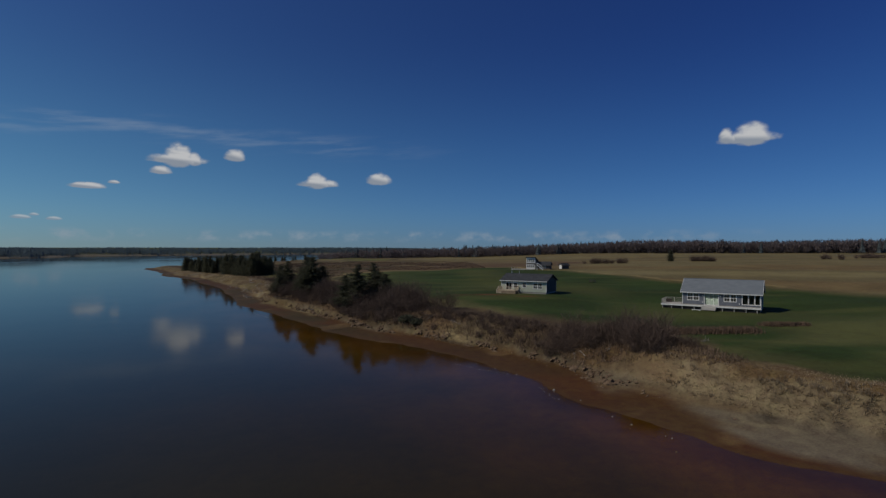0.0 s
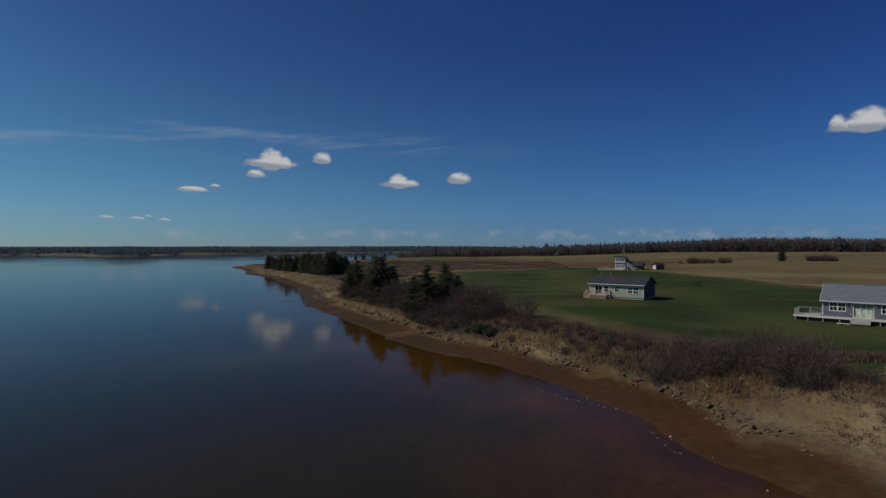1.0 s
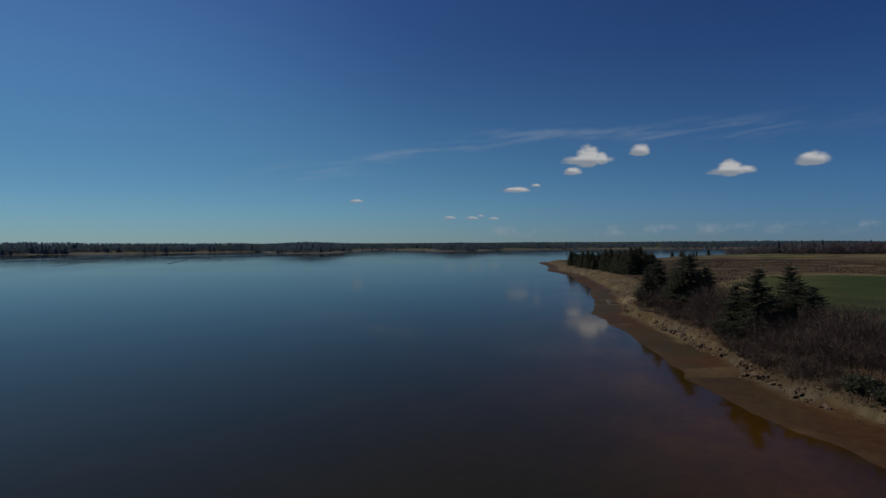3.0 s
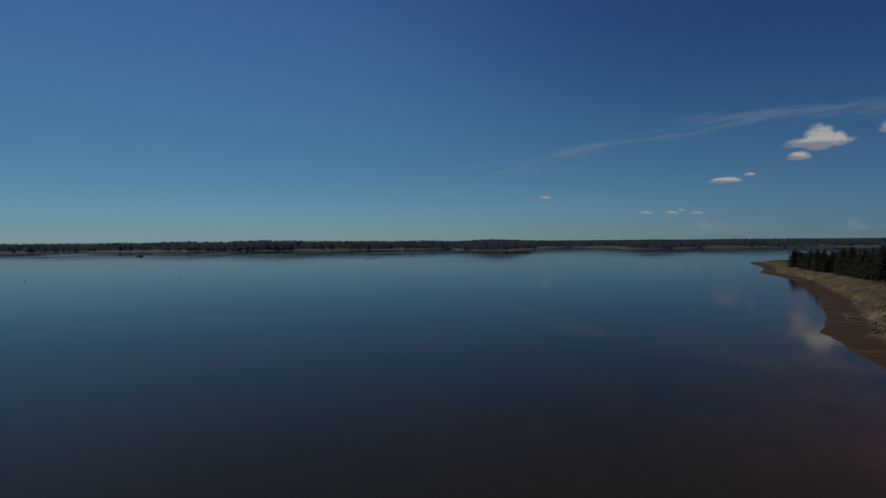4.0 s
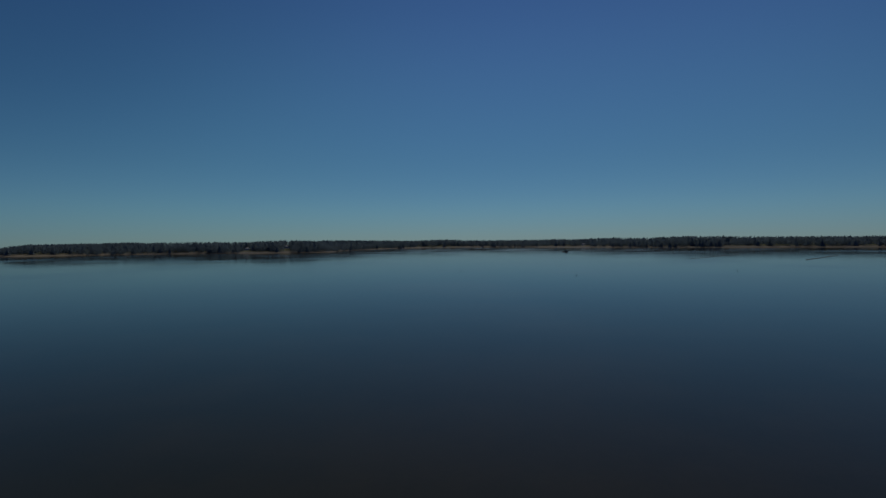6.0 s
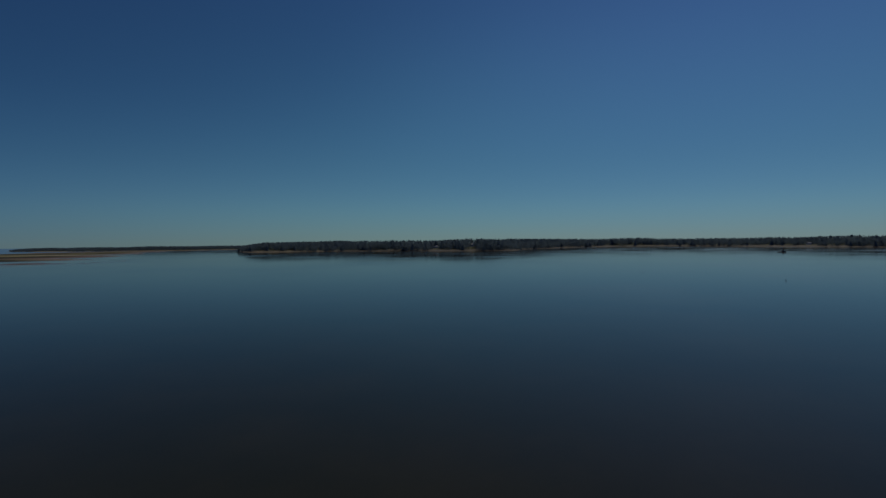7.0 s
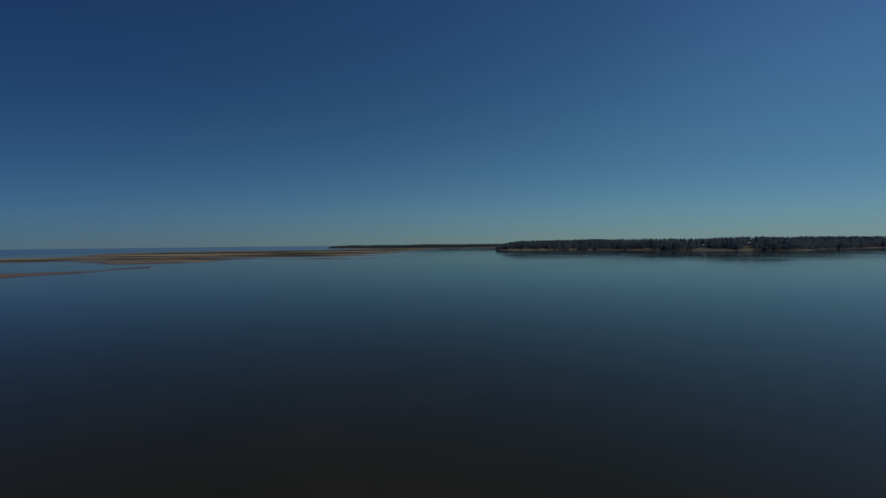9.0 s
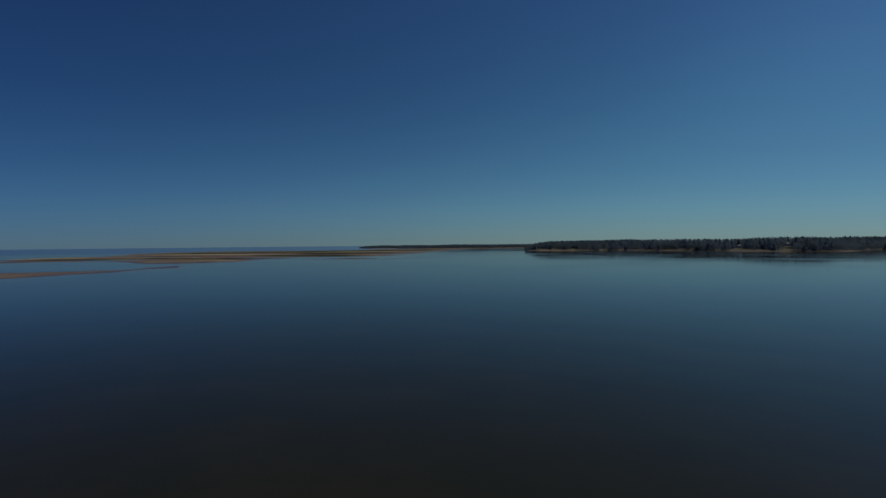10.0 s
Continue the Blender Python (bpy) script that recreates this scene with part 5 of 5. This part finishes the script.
steps_t.matrix_world = pose(TX, TY, TZ, 0, 0, -20)
for k in range(9):
    part("tread", boxes("tread", [((5.0 + 0.27 * k, -2.9, 2.15 - 0.22 * k), (5.3 + 0.27 * k, -1.95, 2.20 - 0.22 * k))], M_DARKWOOD), steps_t)
for y in (-2.95, -1.9):
    part("stringer", beam("stringer", (4.9, y, 2.15), (7.55, y, -0.05), 0.06, M_WHITE, 0.28), steps_t, "white stringer")
    part("hand_rail", beam("hand_rail", (4.9, y, 3.05), (7.45, y, 0.95), 0.09, M_WHITE), steps_t, "white hand rail")
    for a, z in ((4.9, 2.1), (7.4, 0.0)):
        part("post", beam("post", (a, y, z - (2.1 if a < 5 else 0.2)), (a, y, z + 0.95), 0.09, M_WHITE), steps_t)
part("landing", boxes("landing", [((3.85, -2.95, 2.05), (5.02, -1.9, 2.18))], M_DARKWOOD), steps_t)
terrace = tagged(new("terrace"), "low pale wooden terrace beside the tall dark house", "terrace")
terrace.matrix_world = pose(TX, TY, TZ, 0, 0, -20)
part("terrace_boards", planks("terrace_boards", -5.8, 3.6, -3.2, -0.05, 0.30, M_DECK), terrace)
part("rim_board", boxes("rim_board", [((-5.82, -3.26, -0.3), (3.62, -3.21, 0.29))], M_DECK), terrace)
part("rim_board", boxes("rim_board", [((-5.87, -3.2, -0.3), (-5.82, -0.05, 0.29))], M_DECK), terrace)
railing(terrace, (-5.7, -3.1, 0.30), (-2.0, -3.1, 0.30), 0.8, M_DECK, 0)

SX, SY = 50.6, 228.0
SZ = Land.z(SX + 2, SY + 1) - 0.05
shed = cottage("garden_shed", pose(SX, SY, SZ + 0.15, 0, 0, 30), 3.8, 2.0, 1.55, 0.65, M_DARKWALL, M_ROOF_DARK, [], 0.5,
               "small dark shed with a white gable end on the field", None, M_DARKWALL, M_DARKWALL)
part("white_front", boxes("white_front", [((-0.05, 0.2, 0.0), (0.0, 1.8, 1.65))], M_WHITE), shed, "white plank doors")
shed["category"] = "shed"


# ---- on the shore ----
def lump_mesh(name, seed, size, mat, rough=0.25, flat=0.6):
    """An irregular clod or stone."""
    bm = bmesh.new()
    bmesh.ops.create_icosphere(bm, subdivisions=2, radius=1.0)
    for v in bm.verts:
        k = 1 + rough * noise.noise(v.co * 1.6 + Vector((seed * 7.3, 0, 0))) * 1.6 + rough * 0.5 * noise.noise(v.co * 4.0 + Vector((0, seed * 3.1, 0)))
        v.co = Vector((v.co.x * size[0] * k, v.co.y * size[1] * k, v.co.z * size[2] * k))
    me = bpy.data.meshes.new(name)
    bm.to_mesh(me)
    bm.free()
    me.materials.append(mat)
    return me


def scatter_clods():
    rng = np.random.RandomState(8)
    kinds = [tagged(new("mud_clod", lump_mesh("mud_clod", k, s, M_CLOD, 0.75)), "dark slumped clod of red mud at the foot of the bank", "clod", "mud clods along the bank")
             for k, s in enumerate(((0.60, 0.38, 0.36), (0.80, 0.42, 0.42), (0.42, 0.30, 0.30), (0.95, 0.46, 0.40)))]
    x, y = rng.uniform(-60, 26, 40000), rng.uniform(58, 160, 40000)
    d = inland(x, y)
    ok = (np.abs(d - 6.85) < 0.5) & (wobble(x, y, 5) > -0.12)
    n = 0
    for px, py in zip(x[ok], y[ok]):
        if n >= 290:
            break
        # they lie along the bank, as they broke from it
        e = 0.6
        gx, gy = [float(k) for k in inland([px + e, px], [py, py + e]) - inland([px - e, px], [py, py - e])]
        s = (0.45 + 0.8 * rng.rand() ** 2) * (0.6 if py > 112 else 0.75)
        place(kinds[rng.randint(4)], px, py, math.degrees(math.atan2(gy, gx)) + 90 + rng.randn() * 18, s, 0.06)
        n += 1
    for o in kinds:
        bpy.data.objects.remove(o)


def make_rubble():
    """Crumbs of mud, pebbles and wrack too many to count, from the tide line to the foot of the bank."""
    rng = np.random.RandomState(88)
    x, y = rng.uniform(-95, 26, 120000), rng.uniform(46, 215, 120000)
    d = inland(x, y)
    south, mid, north = zones(y)
    lo, hi = 5.7 + 0.3 * north, 7.8 + 2.2 * north + 6.0 * np.clip((y - 158) / 25, 0, 1)
    ok = (d > lo) & (d < hi) & (rng.rand(len(x)) < np.clip(0.5 + wobble(x, y, 5) * 1.6, 0, 1) * (0.45 + 0.55 * (1 - south)))
    x, y, d = x[ok][:16000], y[ok][:16000], d[ok][:16000]
    z, m = heights(x, y, d), len(x)
    s = 0.05 + 0.22 * rng.rand(m) ** 3
    turn = rng.rand(m) * 6.283
    stretch = 1 + 1.2 * rng.rand(m) ** 2
    ring = []
    for k in range(5):
        a, r = k * 1.2566, s * (0.7 + 0.6 * rng.rand(m))
        u, v = np.cos(a) * r * stretch, np.sin(a) * r
        ring.append(np.stack([x + u * np.cos(turn) - v * np.sin(turn), y + u * np.sin(turn) + v * np.cos(turn), z - 0.02 + 0.25 * s * rng.rand(m)], 1))
    top = np.stack([x + 0.3 * s * rng.randn(m), y + 0.3 * s * rng.randn(m), z + s * (0.5 + 0.5 * rng.rand(m))], 1)
    V = np.concatenate([np.stack([ring[k], ring[(k + 1) % 5], top], 1) for k in range(5)])
    tagged(new("shore_rubble", tris_mesh("shore_rubble", V, M_CLOD)), "crumbs of mud, pebbles and wrack strewn along the beach", "debris", kind="stuff")


make_rubble()
scatter_clods()
for k, (x, y, s) in enumerate(((12.1, 58.5, 1.6), (12.0, 57.9, 0.7), (6.7, 68.9, 1.1), (8.0, 66.2, 0.8), (9.0, 65.7, 1.0), (-2.2, 79.2, 0.7), (1.9, 74.5, 0.8), (15.6, 49.4, 1.0),
                               (16.6, 47.2, 1.2), (16.2, 46.4, 0.6), (18.4, 44.3, 0.8), (18.7, 43.8, 1.0), (17.9, 41.1, 1.0), (14.0, 54.5, 0.6), (4.5, 72.0, 0.7))):
    st = tagged(new("stone", lump_mesh("stone", 20 + k, (0.085 * s, 0.06 * s, 0.10 * s), M_STONE, 0.3)), "small pale stone on the wet mud flat", "stone", "pale stones on the mud")
    st.matrix_world = pose(x, y, max(Land.z(x, y), -0.12 * s), 0, 0, 40 * k)


def dead_branch(name, x, y, length, turn, lift, seed, label, mat, thick=0.07):
    """A bare forked limb lying on the ground."""
    rng = np.random.RandomState(seed)
    ob = new(name)
    ob.matrix_world = pose(x, y, Land.z(x, y) + 0.12, 0, 0, turn)
    path = [Vector((length * s, 0.12 * length * math.sin(3 * s) * rng.randn(), lift * length * s + 0.06 * rng.randn() * s)) for s in (0, 0.3, 0.6, 1.0)]
    v, f = tapered(path, [thick, thick * 0.8, thick * 0.5, thick * 0.15], 6)
    part("stem", mesh_from("stem", v, f, [mat], smooth=True), ob)
    for k in range(7):
        b = path[1].lerp(path[3], k / 7)
        e = b + Vector((length * 0.2 * rng.rand(), length * 0.25 * rng.randn(), abs(length * 0.2 * rng.randn())))
        v, f = tapered([b, b.lerp(e, 0.5) + Vector((0, 0, 0.05)), e], [thick * 0.45, thick * 0.3, thick * 0.08], 5)
        part("limb", mesh_from("limb", v, f, [mat], smooth=True), ob)
    return tagged(ob, label, "driftwood")


for k, (x, y, L, turn, lift) in enumerate(((-46.5, 148.5, 6.0, -50, 0.05), (-40.0, 141.0, 4.0, 200, 0.10), (-38.5, 143.5, 3.5, -20, 0.2), (-30.0, 124.5, 3.0, 130, 0.05))):
    dead_branch("fallen_tree", x, y, L, turn, lift, 40 + k, "dark fallen tree lying down the eroded bank", M_DARKWOOD, 0.14)
for k, (x, y, L, turn, lift) in enumerate(((4.5, 88.5, 2.4, 20, 0.35), (3.0, 89.8, 2.0, 160, 0.3), (16.8, 68.5, 1.1, 80, 0.5), (18.0, 67.8, 1.2, 110, 0.5), (20.4, 66.8, 1.0, 60, 0.4),
                                           (-5.0, 97.5, 2.2, 10, 0.4), (-3.2, 96.0, 2.0, 40, 0.35), (27.0, 69.5, 1.3, -5, 0.05), (31.5, 65.5, 1.2, 10, 0.04),
                                           (-68.0, 186.0, 4.0, 30, 0.08), (-62.0, 178.0, 3.0, 100, 0.15), (-72.0, 192.0, 3.5, 60, 0.1), (-58.5, 171.0, 3.0, 10, 0.1))):
    dead_branch("driftwood", x, y, L, turn, lift, 60 + k, "bleached grey dead branch on the bank", M_PALE, 0.045)


_rd = np.random.RandomState(77)
for k in range(26):
    x, y = _rd.uniform(-92, -52), _rd.uniform(152, 215)
    while not 4.5 < inland([x], [y])[0] < 13:
        x, y = _rd.uniform(-92, -52), _rd.uniform(152, 215)
    dead_branch("driftwood", x, y, 1.2 + 2.4 * _rd.rand(), _rd.rand() * 360, 0.02 + 0.12 * _rd.rand(), 200 + k, "bleached driftwood log stranded on the beach", M_PALE, 0.06 + 0.05 * _rd.rand())


def juniper(x, y, size, seed):
    """A low dark evergreen bush slumped over the bank."""
    rng = np.random.RandomState(seed)
    out = []
    for k in range(2600):
        u = rng.randn(3)
        u /= np.linalg.norm(u)
        c = u * (0.5 + 0.5 * rng.rand()) * np.array([size, size * 0.8, size * 0.6])
        c[2] = abs(c[2])
        s = 0.07 + 0.09 * rng.rand()
        out.append([c + rng.randn(3) * s, c + rng.randn(3) * s, c + rng.randn(3) * s])
    ob = tagged(new("juniper_bush", tris_mesh("juniper_bush", out, M_SPRUCE)), "low dark evergreen bush hanging over the bank", "bush")
    ob.matrix_world = pose(x, y, Land.z(x, y) - 0.1)


juniper(-6.6, 98.2, 1.7, 1)
juniper(-4.6, 96.6, 1.3, 2)


def make_flecks():
    """Foam and weed flecks that trace the edge of the tide."""
    rng = np.random.RandomState(4)
    x, y = rng.uniform(-45, 26, 60000), rng.uniform(36, 130, 60000)
    d = inland(x, y)
    ok = (np.abs(d + 0.2 + wobble(x, y, 12) * 3.5) < 0.22) & (wobble(x, y, 7) > 0.08)
    x, y = x[ok][:260], y[ok][:260]
    z = np.maximum(heights(x, y), 0.0) + 0.02
    V = []
    for px, py, pz in zip(x, y, z):
        a, s = rng.rand() * 6.28, 0.025 + 0.05 * rng.rand() ** 2
        c = np.array([px, py, pz])
        ring = [c + np.array([math.cos(a + k * 1.26) * s * (1.6 if k % 2 else 0.8), math.sin(a + k * 1.26) * s, 0]) for k in range(5)]
        top = c + np.array([0, 0, 0.03])
        V += [[ring[k], ring[(k + 1) % 5], top] for k in range(5)]
    tagged(new("tide_flecks", tris_mesh("tide_flecks", V, M_STONE)), "pale flecks of foam and shell along the tide line", "debris", kind="stuff")


make_flecks()

# ---- on the field ----
table = tagged(new("picnic_table"), "dark wooden picnic table at the edge of the field", "table")
table.matrix_world = pose(43.5, 156.5, Land.z(43.5, 156.5), 0, 0, 15)
part("tabletop", planks("tabletop", -0.95, 0.95, -0.4, 0.4, 0.75, M_DARKWOOD), table)
for y in (-0.72, 0.72):
    part("bench_seat", boxes("bench_seat", [((-0.95, y - 0.14, 0.41), (0.95, y + 0.14, 0.45))], M_DARKWOOD), table)
for x in (-0.65, 0.65):
    part("leg", beam("leg", (x, -0.7, -0.02), (x, 0.25, 0.72), 0.09, M_DARKWOOD), table)
    part("leg", beam("leg", (x, 0.7, -0.02), (x, -0.25, 0.72), 0.09, M_DARKWOOD), table)
    part("brace", boxes("brace", [((x - 0.03, -0.85, 0.33), (x + 0.03, 0.85, 0.41))], M_DARKWOOD), table)

# ---- on the water ----
M_BUOY = plain("dark_buoy_paint", (0.03, 0.03, 0.035), (0.07, 0.065, 0.06), 4.0, 0.6)
M_HULL = plain("dark_hull_paint", (0.03, 0.035, 0.045), (0.06, 0.065, 0.08), 2.0, 0.5)


def make_buoy():
    ob = new("spar_buoy")
    v, f = tapered([Vector((0, 0, -0.5)), Vector((0.06, 0, 0.5)), Vector((0.12, 0, 1.15))], [0.09, 0.09, 0.06], 8)
    part("spar", mesh_from("spar", v, f, [M_BUOY], smooth=True), ob)
    v, f = tapered([Vector((0, 0, -0.12)), Vector((0.01, 0, 0.02)), Vector((0.02, 0, 0.16)), Vector((0.03, 0, 0.24))], [0.16, 0.27, 0.24, 0.1], 12)
    part("float", mesh_from("float", v, f, [M_BUOY], smooth=True), ob)
    return tagged(ob, "dark spar buoy with round float on calm water", "buoy", "buoys on the bay")


buoy = make_buoy()
for k, (x, y) in enumerate(((-266, 60), (-297, 1), (-326, -48), (-356, -94), (-307, 134), (-377, 233), (-378, 236), (-372, -129))):
    copy_thing(buoy, pose(x, y, 0, 0, 0, 70 * k) @ Matrix.Scale(0.7, 4))
for c in list(buoy.children_recursive):
    bpy.data.objects.remove(c)
bpy.data.objects.remove(buoy)


def make_boat(x, y, turn):
    ob = tagged(new("fishing_boat"), "small dark fishing boat lying on the bay", "boat")
    ob.matrix_world = pose(x, y, 0, 0, 0, turn)
    rings = []
    for s, w, low, top in ((-4.0, 1.15, -0.3, 0.9), (-2, 1.3, -0.4, 0.85), (0.5, 1.3, -0.4, 0.95), (2.6, 0.9, -0.35, 1.2), (4.2, 0.06, -0.1, 1.55)):
        rings.append([(s, -w, top), (s, -w * 0.7, low), (s, w * 0.7, low), (s, w, top)])
    v = [p for r in rings for p in r]
    f = [(4 * k + i, 4 * k + i + 1, 4 * k + 5 + i, 4 * k + 4 + i) for k in range(4) for i in range(3)]
    f += [(4 * k + 3, 4 * k, 4 * k + 4, 4 * k + 7) for k in range(4)] + [(0, 1, 2, 3)]
    part("hull", mesh_from("hull", v, f, [M_HULL]), ob)
    part("cabin", boxes("cabin", [((0.4, -0.8, 0.9), (2.2, 0.8, 2.3)), ((0.2, -0.9, 2.3), (2.4, 0.9, 2.42))], M_HULL), ob)
    part("cabin_window", boxes("cabin_window", [((0.7, -0.82, 1.6), (1.9, -0.802, 2.1))], M_GLASS), ob)
    part("mast", beam("mast", (0.4, 0, 2.42), (0.4, 0, 3.8), 0.07, M_HULL), ob)


make_boat(-742, 38.5, 80)


def float_line(ax, ay, bx, by, n):
    """A line of dark floats on a rope."""
    ob = tagged(new("float_line"), "dark floating line of floats on the calm bay", "float line", "float lines")
    ob.matrix_world = pose(ax, ay, 0)
    part("rope", beam("rope", (0, 0, 0.04), (bx - ax, by - ay, 0.04), 0.12, M_BUOY), ob)
    v, f = tapered([Vector((0, 0, -0.25)), Vector((0, 0, -0.1)), Vector((0, 0, 0.15)), Vector((0, 0, 0.28))], [0.2, 0.42, 0.42, 0.2], 8)
    me = mesh_from("float", v, f, [M_BUOY], smooth=True)
    for k in range(n):
        part("float", me, ob).location = ((bx - ax) * k / (n - 1), (by - ay) * k / (n - 1), 0)


float_line(-475, 142, -600, 208, 40)
float_line(-448, 212, -552, 272, 40)


def far_house(x, y, s):
    """A small cottage across the bay."""
    z = ground_z(x, y)
    face = math.degrees(math.atan2(60 - y, -20 - x)) + 90
    ob = tagged(new("far_cottage"), "small white cottage in a clearing on the far shore", "house", "cottages across the bay")
    ob.matrix_world = pose(x, y, z - 0.1, 0, 0, face + 12)
    L, W, h, r = 11 * s, 8 * s, 3.2 * s, 2.4 * s
    part("wall", boxes("wall", [((-L / 2, 0, -0.6), (L / 2, W, h))], M_WHITE), ob)
    for back in (False, True):
        v, f = roof_slope(L, W, h, r, 0.4, 0.3, 0.15, back)
        part("roof_slope", mesh_from("roof_slope", [(a - L / 2, b, c) for a, b, c in v], f, [M_ROOF_PALE]), ob)
    for k in (-0.32, 0.0, 0.32):
        part("window", boxes("window", [((k * L - 0.6 * s, -0.03, 1.0 * s), (k * L + 0.6 * s, -0.002, 2.3 * s))], M_GLASS), ob)


for hx, hy, hs in FAR_HOUSES:
    far_house(hx, hy, hs)
